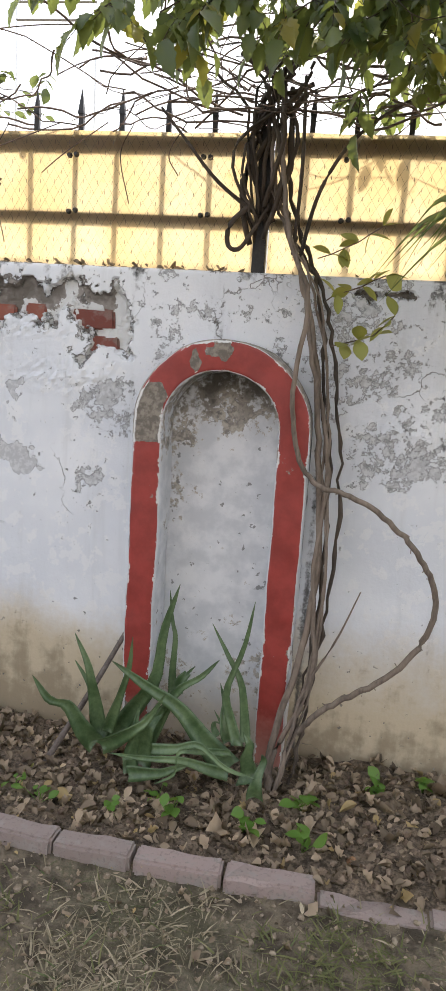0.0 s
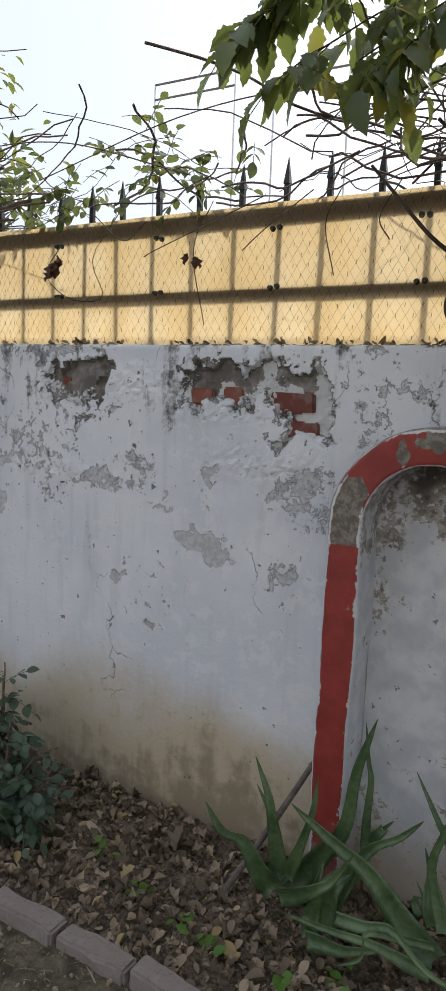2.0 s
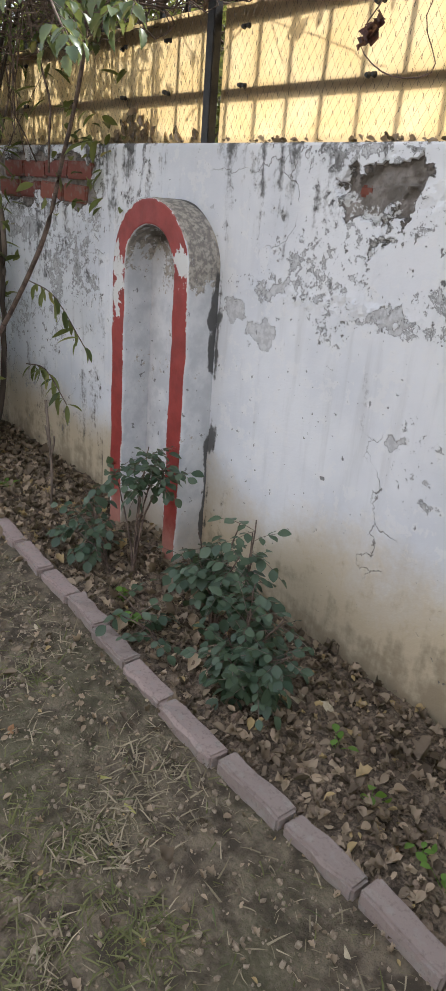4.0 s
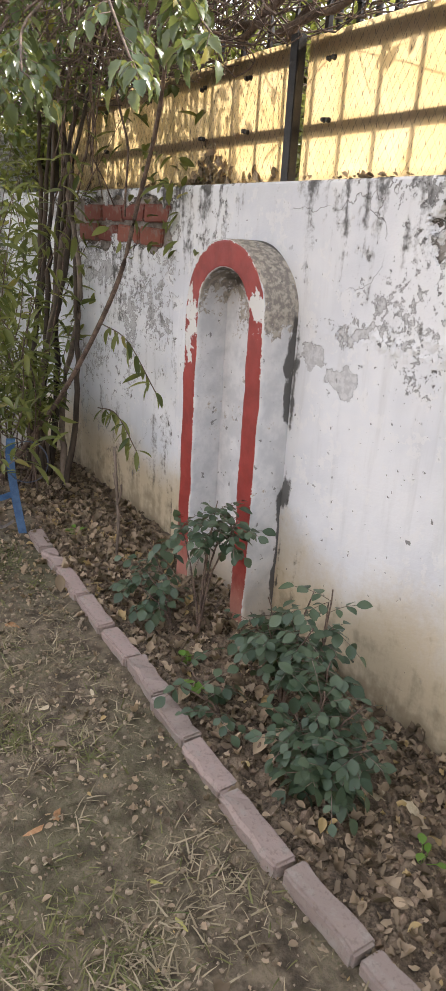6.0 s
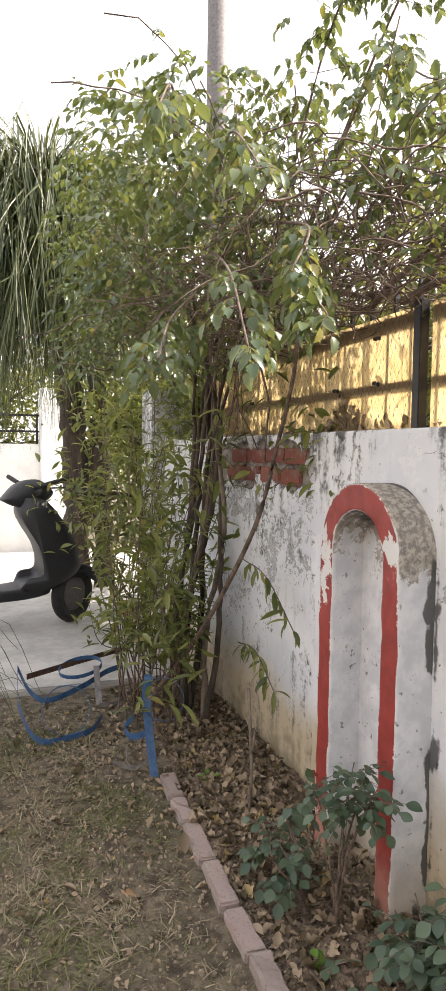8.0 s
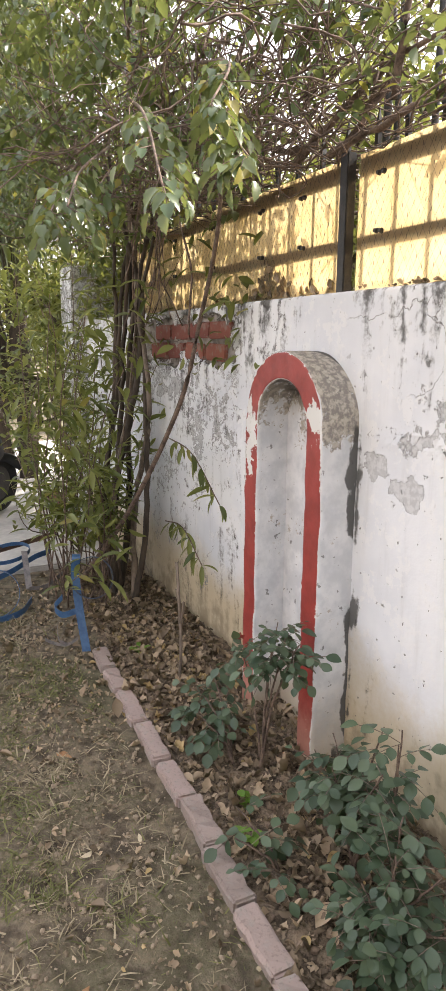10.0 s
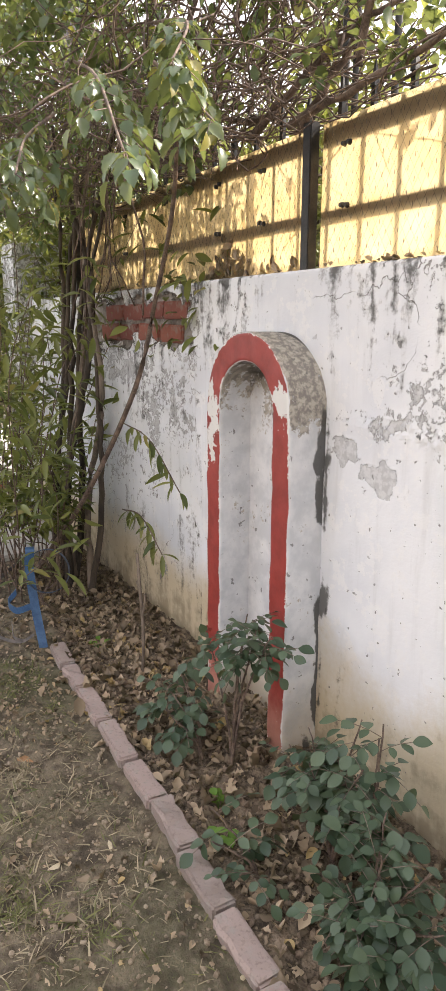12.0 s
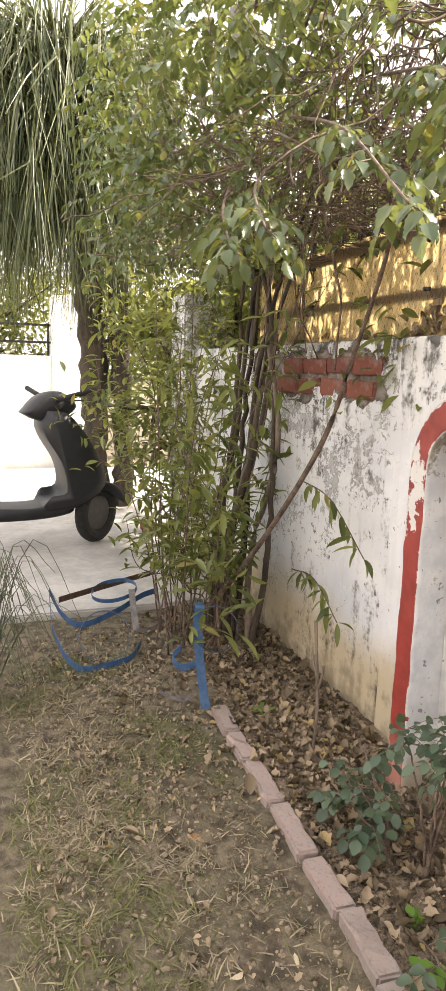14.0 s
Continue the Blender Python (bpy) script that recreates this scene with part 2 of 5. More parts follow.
    nt.links.new(wob.outputs["Color"], small.inputs[0])
    nt.links.new(small.outputs[0], warp.inputs[1])
    cell = nt.nodes.new("ShaderNodeTexVoronoi")
    cell.feature = "DISTANCE_TO_EDGE"
    cell.inputs["Scale"].default_value = 2.6
    nt.links.new(warp.outputs[0], cell.inputs["Vector"])
    crack = calc(nt, "MULTIPLY", span(nt, cell.outputs["Distance"], 0.0, 0.006, 1.0, 0.0), span(nt, noise_tex(nt, 1.7, 3, 0.6), 0.55, 0.62))
    col = blend(nt, calc(nt, "MULTIPLY", crack, 0.8), col, (0.15, 0.13, 0.11))
    mould_dark = calc(nt, "ADD", attribute(nt, "mould_dark"), calc(nt, "MULTIPLY", calc(nt, "ADD", jag, calc(nt, "ADD", calc(nt, "MULTIPLY", crumb, 0.6), calc(nt, "SUBTRACT", streak, 0.5))), 1.7))
    col = blend(nt, span(nt, mould_dark, 0.0, 0.6, 0, 0.88), col, (0.06, 0.057, 0.053))
    bare = calc(nt, "ADD", attribute(nt, "bare"), calc(nt, "ADD", calc(nt, "MULTIPLY", jag, 0.10), calc(nt, "MULTIPLY", crumb, 0.05)))
    bare_m = span(nt, bare, 0.0, 0.004)
    cement = blend(nt, span(nt, mid, 0.4, 0.62), (0.17, 0.15, 0.13), (0.33, 0.30, 0.275))
    left_paint = calc(nt, "ADD", attribute(nt, "crust"), calc(nt, "ADD", calc(nt, "MULTIPLY", jag, 1.1), calc(nt, "MULTIPLY", crumb, 0.8)))
    cement = blend(nt, span(nt, left_paint, 0.0, 0.04), cement, (0.68, 0.68, 0.67))
    # dark rim along the patch edge, painting the shade under the plaster lip
    cement = blend(nt, calc(nt, "MULTIPLY", span(nt, bare, 0.004, 0.014, 1.0, 0.0), 0.75), cement, (0.07, 0.062, 0.055))
    col = blend(nt, bare_m, col, cement)
    put(nt, bs.inputs["Base Color"], col)
    relief = calc(nt, "ADD", calc(nt, "MULTIPLY", mid, 0.4), calc(nt, "MULTIPLY", fine, 0.3))
    relief = calc(nt, "SUBTRACT", relief, calc(nt, "MULTIPLY", peel_m, 0.35))
    relief = calc(nt, "SUBTRACT", relief, calc(nt, "MULTIPLY", calc(nt, "MAXIMUM", specks, crack), 0.5))
    relief = calc(nt, "ADD", relief, calc(nt, "MULTIPLY", calc(nt, "MULTIPLY", bare_m, flake), 1.5))
    bump(nt, bs, relief, 0.85, 0.007)
    return m


def niche_material():
    m, nt, bs = material("niche_plaster", 0.75)
    fine, mid = noise_tex(nt, 55, 4, 0.65), noise_tex(nt, 13, 5, 0.6)
    jag = calc(nt, "SUBTRACT", calc(nt, "ADD", calc(nt, "MULTIPLY", mid, 0.7), calc(nt, "MULTIPLY", fine, 0.5)), 0.6)
    white = blend(nt, span(nt, mid, 0.35, 0.65), (0.54, 0.55, 0.57), (0.69, 0.69, 0.70))
    flake = noise_tex(nt, 30, 6, 0.75)
    crumb = calc(nt, "SUBTRACT", flake, 0.5)
    grey = blend(nt, span(nt, fine, 0.4, 0.62), (0.15, 0.125, 0.10), (0.41, 0.36, 0.29))
    white = blend(nt, span(nt, calc(nt, "ADD", attribute(nt, "peel"), calc(nt, "ADD", calc(nt, "MULTIPLY", jag, 1.3), calc(nt, "MULTIPLY", crumb, 1.3))), 0.0, 0.12, 0, 0.85), white, grey)
    white = blend(nt, calc(nt, "MULTIPLY", span(nt, noise_tex(nt, 32, 3, 0.55), 0.67, 0.70), 0.75), white, (0.13, 0.125, 0.12))
    white = blend(nt, span(nt, calc(nt, "ADD", attribute(nt, "damp"), calc(nt, "MULTIPLY", jag, 0.6)), 0.0, 0.9, 0, 0.7), white, (0.5, 0.4, 0.26))
    # mould of the outer sides, and the darker crown inside the recess
    white = blend(nt, span(nt, calc(nt, "ADD", attribute(nt, "mould_dark"), calc(nt, "MULTIPLY", jag, 1.8)), 0.05, 0.5, 0, 0.9), white, (0.055, 0.052, 0.048))
    red = blend(nt, span(nt, mid, 0.3, 0.7), (0.23, 0.030, 0.024), (0.33, 0.047, 0.038))
    red = blend(nt, span(nt, calc(nt, "ADD", attribute(nt, "fade"), calc(nt, "MULTIPLY", jag, 0.8)), 0.1, 0.9, 0, 0.7), red, (0.5, 0.27, 0.21))
    chip = calc(nt, "ADD", attribute(nt, "chip"), calc(nt, "MULTIPLY", jag, 0.9))
    chip = calc(nt, "ADD", chip, calc(nt, "MULTIPLY", crumb, 0.5))
    chalk = span(nt, calc(nt, "SUBTRACT", calc(nt, "ADD", attribute(nt, "chalk"), calc(nt, "MULTIPLY", crumb, 2.0)), 0.5), 0.0, 0.1)
    red = blend(nt, span(nt, chip, 0.0, 0.04), red, blend(nt, chalk, blend(nt, 0.5, grey, (0.12, 0.105, 0.09)), (0.66, 0.65, 0.63)))
    red_m = span(nt, calc(nt, "ADD", attribute(nt, "red"), calc(nt, "MULTIPLY", jag, 0.035)), 0.0, 0.003)
    put(nt, bs.inputs["Base Color"], blend(nt, red_m, white, red))
    put(nt, bs.inputs["Roughness"], span(nt, red_m, 0, 1, 0.85, 0.5))
    bump(nt, bs, calc(nt, "SUBTRACT", calc(nt, "ADD", calc(nt, "MULTIPLY", mid, 0.5), calc(nt, "MULTIPLY", fine, 0.3)), calc(nt, "MULTIPLY", span(nt, chip, 0, 0.05), 0.25)), 0.5, 0.005)
    return m


def ground_material():
    m, nt, bs = material("garden_soil", 0.95)
    fine, mid, big = noise_tex(nt, 90, 5, 0.7), noise_tex(nt, 16, 5, 0.6), noise_tex(nt, 2.0, 4, 0.6)
    lawn = blend(nt, span(nt, mid, 0.35, 0.65), (0.066, 0.051, 0.034), (0.218, 0.175, 0.122))
    lawn = blend(nt, span(nt, calc(nt, "ADD", calc(nt, "MULTIPLY", big, 0.6), calc(nt, "MULTIPLY", fine, 0.4)), 0.46, 0.6, 0, 0.6), lawn, (0.085, 0.088, 0.042))
    bed = blend(nt, span(nt, calc(nt, "ADD", calc(nt, "MULTIPLY", mid, 0.5), calc(nt, "MULTIPLY", fine, 0.5)), 0.38, 0.62), (0.05, 0.036, 0.024), (0.28, 0.212, 0.15))
    bedm = span(nt, calc(nt, "ADD", attribute(nt, "bed"), calc(nt, "MULTIPLY", calc(nt, "SUBTRACT", mid, 0.5), 0.6)), 0.3, 0.7)
    put(nt, bs.inputs["Base Color"], blend(nt, bedm, lawn, bed))
    bump(nt, bs, calc(nt, "ADD", calc(nt, "MULTIPLY", mid, 0.6), calc(nt, "MULTIPLY", fine, 0.5)), 1.0, 0.022)
    return m


def leaf_material(name, dark, light, back=0.35, gloss=0.45, yellow=None):
    m, nt, bs = material(name, gloss)
    r = island(nt)
    col = blend(nt, r, dark, light)
    if yellow:
        col = blend(nt, span(nt, r, 0.94, 0.96), col, yellow)
    col = blend(nt, calc(nt, "MULTIPLY", noise_tex(nt, 40, 3), 0.3), col, dark)
    put(nt, bs.inputs["Base Color"], col)
    tr = nt.nodes.new("ShaderNodeBsdfTranslucent")
    put(nt, tr.inputs[0], blend(nt, 0.42, col, (0.33, 0.34, 0.05)))
    mx = nt.nodes.new("ShaderNodeMixShader")
    mx.inputs[0].default_value = back
    nt.links.new(bs.outputs[0], mx.inputs[1])
    nt.links.new(tr.outputs[0], mx.inputs[2])
    nt.links.new(mx.outputs[0], nt.nodes["Material Output"].inputs[0])
    return m


def sheet_material():
    m, nt, bs = material("yellow_plastic_sheet", 0.5)
    n = noise_tex(nt, 5, 5, 0.6)
    fine = noise_tex(nt, 70, 3, 0.6)
    col = blend(nt, span(nt, n, 0.35, 0.7), (0.77, 0.65, 0.44), (0.81, 0.71, 0.53))
    col = blend(nt, span(nt, fine, 0.6, 0.75, 0, 0.35), col, (0.55, 0.4, 0.16))
    put(nt, bs.inputs["Base Color"], blend(nt, 0.5, col, (0.10, 0.08, 0.04)))
    tr = nt.nodes.new("ShaderNodeBsdfTranslucent")
    put(nt, tr.inputs[0], col)
    mx = nt.nodes.new("ShaderNodeMixShader")
    mx.inputs[0].default_value = 0.85
    nt.links.new(bs.outputs[0], mx.inputs[1])
    nt.links.new(tr.outputs[0], mx.inputs[2])
    nt.links.new(mx.outputs[0], nt.nodes["Material Output"].inputs[0])
    bump(nt, bs, fine, 0.2, 0.002)
    return m


def brick_material(name, a, b, washed):
    m, nt, bs = material(name, 0.9)
    mid, fine = noise_tex(nt, 22, 5, 0.6), noise_tex(nt, 90, 4, 0.6)
    col = blend(nt, obj_random(nt), a, b)
    col = blend(nt, span(nt, mid, 0.5, 0.65, 0, 0.8), col, washed)
    col = blend(nt, span(nt, fine, 0.5, 0.7, 0, 0.4), col, (0.12, 0.09, 0.07))
    put(nt, bs.inputs["Base Color"], col)
    bump(nt, bs, calc(nt, "ADD", calc(nt, "MULTIPLY", mid, 0.6), calc(nt, "MULTIPLY", fine, 0.4)), 0.6, 0.006)
    return m


M_PLASTER, M_NICHE, M_GROUND, M_SHEET = plaster_material(), niche_material(), ground_material(), sheet_material()
M_WALL_BRICK = brick_material("wall_brick", (0.17, 0.052, 0.04), (0.26, 0.09, 0.06), (0.25, 0.17, 0.145))
M_KERB = brick_material("kerb_brick", (0.26, 0.21, 0.19), (0.34, 0.262, 0.242), (0.30, 0.268, 0.245))
M_IRON = plain("black_painted_iron", (0.010, 0.010, 0.011), (0.03, 0.026, 0.024), 30, 0.5, 0.0)
M_RUST = plain("rusty_iron", (0.05, 0.03, 0.02), (0.12, 0.065, 0.04), 40, 0.8)
M_WIRE = plain("galvanised_wire", (0.16, 0.14, 0.11), (0.3, 0.26, 0.2), 50, 0.6, 0.3)
M_BARK = plain("vine_bark", (0.10, 0.078, 0.06), (0.24, 0.19, 0.15), 18, 0.9, 0, 0.8, 0.006, (1, 1, 0.25))
M_BARK_DARK = plain("dark_bark", (0.030, 0.023, 0.018), (0.09, 0.068, 0.05), 14, 0.9, 0, 0.8, 0.01, (1, 1, 0.25))
M_TWIG = plain("dry_twigs", (0.06, 0.042, 0.034), (0.21, 0.15, 0.115), 25, 0.9)
M_STICK = plain("weathered_stick", (0.10, 0.08, 0.07), (0.19, 0.16, 0.14), 25, 0.9)
M_ALOE = plain("aloe_skin", (0.05, 0.092, 0.034), (0.13, 0.19, 0.085), 11, 0.34, 0, 0.1)
M_VINE_LEAF = leaf_material("vine_leaves", (0.045, 0.085, 0.04), (0.155, 0.195, 0.09), 0.38, 0.27, (0.26, 0.23, 0.06))
M_CANOPY = leaf_material("canopy_leaves", (0.05, 0.09, 0.035), (0.17, 0.21, 0.07), 0.45, 0.32, (0.30, 0.26, 0.05))
M_LIGHT_LEAF = leaf_material("yellowing_leaves", (0.28, 0.30, 0.07), (0.42, 0.42, 0.13), 0.4, 0.5)
M_ROSE = leaf_material("rose_leaves", (0.034, 0.066, 0.04), (0.105, 0.152, 0.092), 0.2, 0.42)
M_SHRUB = leaf_material("shrub_leaves", (0.05, 0.08, 0.028), (0.28, 0.305, 0.10), 0.5, 0.3, (0.36, 0.31, 0.10))
M_SEEDLING = leaf_material("seedling_leaves", (0.10, 0.22, 0.03), (0.17, 0.31, 0.06), 0.4, 0.5)
M_DRY = leaf_material("fallen_dry_leaves", (0.075, 0.052, 0.034), (0.53, 0.41, 0.285), 0.1, 0.8, (0.46, 0.34, 0.16))
M_STRAW = leaf_material("dry_grass", (0.14, 0.115, 0.072), (0.48, 0.41, 0.285), 0.15, 0.8, (0.10, 0.13, 0.05))
M_CRUMB = plain("dry_soil_crumbs", (0.17, 0.13, 0.09), (0.34, 0.28, 0.205), 25, 0.95, 0, 0.6)
M_GRASS = leaf_material("thin_green_grass", (0.09, 0.10, 0.035), (0.20, 0.20, 0.08), 0.2, 0.7)
M_CLOD = plain("soil_clods", (0.11, 0.076, 0.054), (0.28, 0.21, 0.15), 25, 0.95, 0, 0.6)
M_ADDED_WALL = plain("added_wall_render", (0.27, 0.24, 0.21), (0.34, 0.31, 0.27), 2, 0.9)
M_CONCRETE = plain("worn_concrete", (0.34, 0.33, 0.31), (0.48, 0.46, 0.43), 3, 0.9)
M_WHITE = plain("sunlit_whitewash", (0.72, 0.72, 0.70), (0.84, 0.84, 0.82), 3, 0.9)
M_BLUE = plain("blue_enamel", (0.022, 0.07, 0.17), (0.05, 0.12, 0.24), 25, 0.45)
M_BLUE_DARK = plain("scratched_blue_iron", (0.018, 0.035, 0.075), (0.06, 0.08, 0.12), 30, 0.55)
M_PALE_IRON = plain("worn_blue_iron", (0.10, 0.095, 0.10), (0.2, 0.18, 0.17), 25, 0.7)
M_SCOOTER = plain("black_plastic", (0.008, 0.009, 0.011), (0.014, 0.015, 0.018), 8, 0.55, 0, 0.05)
M_RUBBER = plain("tyre_rubber", (0.010, 0.010, 0.010), (0.02, 0.02, 0.02), 30, 0.9)

# ---- ground ----
def kerb_y(x):
    return 1.722 - 0.055 * np.minimum(np.asarray(x) + 0.5, 0) + 0.008 * np.sin(np.asarray(x) * 4.1)


def stretch(fine, far, steps):
    lo, hi = fine[0], fine[-1]
    k = (np.arange(1, steps + 1) / steps) ** 2.6 * far
    return np.concatenate([lo - k[::-1], fine, hi + k])


def ground_height(x, y):
    bed = np.clip((y - kerb_y(x) - 0.02) / 0.06, 0, 1)
    near = np.exp(-np.maximum(0, np.abs(np.asarray(x) + 1) - 3.5) ** 2)
    lumps = fbm(x, y, 9, 4, 3) * 0.028 + fbm(x, y, 45, 2, 9) * 0.012
    flat = fbm(x, y, 2.5, 3, 5) * 0.018 + fbm(x, y, 40, 2, 8) * 0.005
    rise = -0.022 * np.clip((y - 1.9) / 0.45, 0, 1) * np.exp(-((x - 0.0) / 1.1) ** 2)
    return near * (bed * (lumps + 0.006 + rise) + (1 - bed) * (flat - 0.004))


gx, gy = stretch(np.arange(-3.6, 1.9, 0.0125), 140, 26), stretch(np.arange(0.95, 2.48, 0.0125), 140, 26)
X, Y = (a.ravel() for a in np.meshgrid(gx, gy))
ground = data_part("ground", np.stack([X, Y, ground_height(X, Y)], 1), grid_faces(len(gx), len(gy)), M_GROUND, None,
                   "bare earth garden ground with sparse dry grass", True,
                   {"bed": np.clip((Y - kerb_y(X)) / 0.05, 0, 1) * (Y < 2.8) * (X > -4.2)})
tagged(ground, "", "ground", "", "structure")

# ---- garden wall ----
PATCHES = [(-0.01, 1.462, 0.17, 0.06), (0.24, 1.452, 0.105, 0.07), (0.25, 1.36, 0.085, 0.06), (-0.61, 1.45, 0.12, 0.062), (-0.53, 1.485, 0.08, 0.05), (-0.5, 1.425, 0.05, 0.05), (-0.53, 1.318, 0.05, 0.018),
           (1.17, 1.53, 0.09, 0.03), (-2.52, 1.43, 0.33, 0.11), (-3.2, 1.42, 0.4, 0.12)]
PEELS = [(-0.075, 0.945, 0.105, 0.045, 2.0), (-1.03, 0.985, 0.10, 0.045, 2.0), (-1.17, 1.02, 0.06, 0.03, 1.2), (1.25, 1.05, 0.14, 0.09, 0.3), (1.1, 1.3, 0.2, 0.07, 0.2), (0.3, 1.15, 0.16, 0.06, 0.55), (-0.056, 1.14, 0.05, 0.03, 1.2),
         (-0.5, 1.12, 0.16, 0.03, 0.5), (-0.95, 1.14, 0.2, 0.03, 0.45), (-0.374, 0.755, 0.035, 0.035, 0.6), (0.25, 0.85, 0.1, 0.03, 0.4), (-0.22, 1.06, 0.05, 0.012, 1.5), (0.62, 1.45, 0.2, 0.05, 0.2)]
ROUGH = [(-0.32, 1.44, 0.19, 0.085), (0.0, 1.36, 0.26, 0.045), (0.15, 1.22, 0.3, 0.08), (-0.75, 1.13, 0.5, 0.05), (-2.4, 1.1, 0.35, 0.3), (1.25, 1.08, 0.2, 0.12)]


def wall_masks(x, z):
    wx = x + 0.10 * fbm(x, z, 7, 5, 21) + 0.05 * fbm(x, z, 26, 4, 23)
    wz = z + 0.08 * fbm(x, z, 8, 5, 31) + 0.05 * fbm(x, z, 30, 4, 33)
    bare = np.full_like(x, -1.0)
    for px, pz, rx, rz in PATCHES:
        d = 1 - np.maximum(np.abs(wx - px) / rx, np.abs(wz - pz) / rz) ** 1.0
        bare = np.maximum(bare, d * min(rx, rz))
    bare = np.where(z > 1.535 + 0.04 * fbm(x, z, 12, 3, 35), np.minimum(bare, -0.01), bare)
    peel = np.full_like(x, -1.0)
    for px, pz, rx, rz, power in PEELS:
        peel = np.maximum(peel, (1 - np.hypot((wx - px) / rx, (wz - pz) / rz)) * power)
    band = -0.06 - 3.0 * np.abs(z - 1.15 + 0.05 * np.sin(x * 3)) + 0.55 * fbm(x, z, 7, 4, 41)
    peel = np.maximum(peel, band)
    peel = np.maximum(peel, -0.2 + 0.5 * fbm(x, z, 4, 5, 43) + 0.22 * (z - 1.0))
    peel = peel - 0.11 + np.where(x < STEP_X, 0.14, 0)
    damp = (0.45 - z + 0.16 * fbm(x, z, 2.2, 3, 51)) / 0.34
    mould_dark = np.full_like(x, -0.9)
    for sx, top, length, width in [(-1.23, 1.57, 0.26, 0.06), (-1.06, 1.57, 0.5, 0.014), (-2.05, 1.57, 0.5, 0.032), (-1.895, 1.57, 0.36, 0.03), (-1.8, 1.57, 0.36, 0.014), (-2.14, 1.57, 0.28, 0.04), (-0.98, 1.57, 0.4, 0.012), (-0.92, 1.57, 0.22, 0.03), (0.72, 1.57, 0.05, 0.08), (-2.7, 1.57, 0.8, 0.06), (-2.25, 1.57, 0.25, 0.04), (-2.45, 1.57, 0.15, 0.08), (-0.8, 1.57, 0.12, 0.03), (0.36, 1.57, 0.1, 0.02), (1.45, 1.5, 0.25, 0.03)]:
        d = 0.6 * (1 - np.abs(x + 0.05 * fbm(x, z, 6, 3, 61) - sx) / (width * 1.5)) - np.clip((top - z) / length, 0, 3) * 0.8
        mould_dark = np.maximum(mould_dark, np.maximum(d, -0.9))
    seam = 0.3 - np.abs(x + 1.243) / 0.022 + 2.4 * fbm(x, z, 9, 4, 81) + 0.6 * np.exp(-((z - 0.5) / 0.06) ** 2) - np.clip((z - 1.25) / 0.1, 0, 5)
    seam2 = 0.35 - np.abs(x - 0.99) / 0.04 - np.clip((z - 1.2) / 0.1, 0, 5)
    mould_dark = np.maximum(mould_dark, np.maximum(seam, seam2))
    mould_dark = np.maximum(mould_dark, 0.15 - (1.57 - z) / 0.03)
    stain = -0.3 + 1.1 * fbm(x * 2.6, z * 0.7, 3, 4, 95) - 0.55 * np.clip((1.57 - z) / 0.6, 0, 1) + np.where(x < -0.8, 0.12, 0)
    stain = np.where(x < STEP_X, -0.22 + 0.9 * fbm(x, z, 4, 5, 97) + 0.15 * np.clip(z - 0.7, 0, 1), stain)
    mould_dark = np.maximum(mould_dark, np.minimum(stain, 0.12))
    crust = np.clip((1.415 - z) / 0.07, -1, 1) * 0.34 + 0.03 + 0.8 * fbm(x, z, 14, 4, 91) + 0.5 * np.exp(-((x - 0.31) / 0.03) ** 2) + np.where(x < STEP_X, -0.5, 0) + np.where(x < -0.3, -0.25, 0)
    return bare, peel, damp, mould_dark, crust


def wall_face(name, x0, x1, y, top, step, label):
    us, ws = np.arange(x0, x1 + step / 2, step), np.linspace(-0.25, top, int((top + 0.25) / step) + 1)
    x, z = (a.ravel() for a in np.meshgrid(us, ws))
    bare, peel, damp, mould_dark, crust = wall_masks(x, z)
    yy = y + 0.005 * fbm(x, z, 2.5, 3, 71)
    deep = np.clip((bare + 0.03 * fbm(x, z, 14, 3, 73)) / 0.012, 0, 1)
    rough = np.zeros_like(x)
    for px, pz, rx, rz in ROUGH:
        rough = np.maximum(rough, np.clip(1.4 - 1.4 * np.hypot((x - px) / rx, (z - pz) / rz), 0, 1))
    yy = yy - rough * (0.016 * np.abs(fbm(x, z, 18, 4, 77)) + 0.006 * fbm(x, z, 55, 2, 79))
    yy = yy + deep * (0.022 + 0.014 * fbm(x, z, 25, 3, 75)) + np.clip(peel / 0.05, 0, 1) * 0.0015
    top_soft = np.clip((z - (top - 0.012)) / 0.012, 0, 1)
    yy = yy + top_soft ** 2 * 0.008
    n = len(x)
    front = np.stack([x, yy, z], 1)
    k = len(us)
    back = np.array([(x0, y + 0.23, top), (x1, y + 0.23, top), (x0, y + 0.23, -0.25), (x1, y + 0.23, -0.25)])
    faces = grid_faces(k, len(ws))
    rows = len(ws)
    topr = [(rows - 1) * k + i for i in range(k)]
    faces += [tuple(topr) + (n + 1, n), (n, n + 1, n + 3, n + 2)]
    faces += [tuple([i * k for i in range(rows)]) + (n, n + 2), tuple([i * k + k - 1 for i in range(rows)][::-1]) + (n + 3, n + 1)]
    pad = [0, 0, 0, 0]
    at = {key: np.concatenate([v, np.array(pad) - (0.9 if key != "damp" else 2)]) for key, v in (("bare", bare), ("peel", peel), ("damp", damp), ("mould_dark", mould_dark), ("crust", crust), ("chips", rough))}
    ob = data_part(name, np.concatenate([front, back]), faces, M_PLASTER, None, label, False, at)
    return tagged(ob, "", "wall", "", "structure")


wall = wall_face("wall_north", STEP_X, 2.6, WALL_Y, WALL_TOP, 0.0075, "whitewashed plaster garden wall, flaking, with damp stained foot")
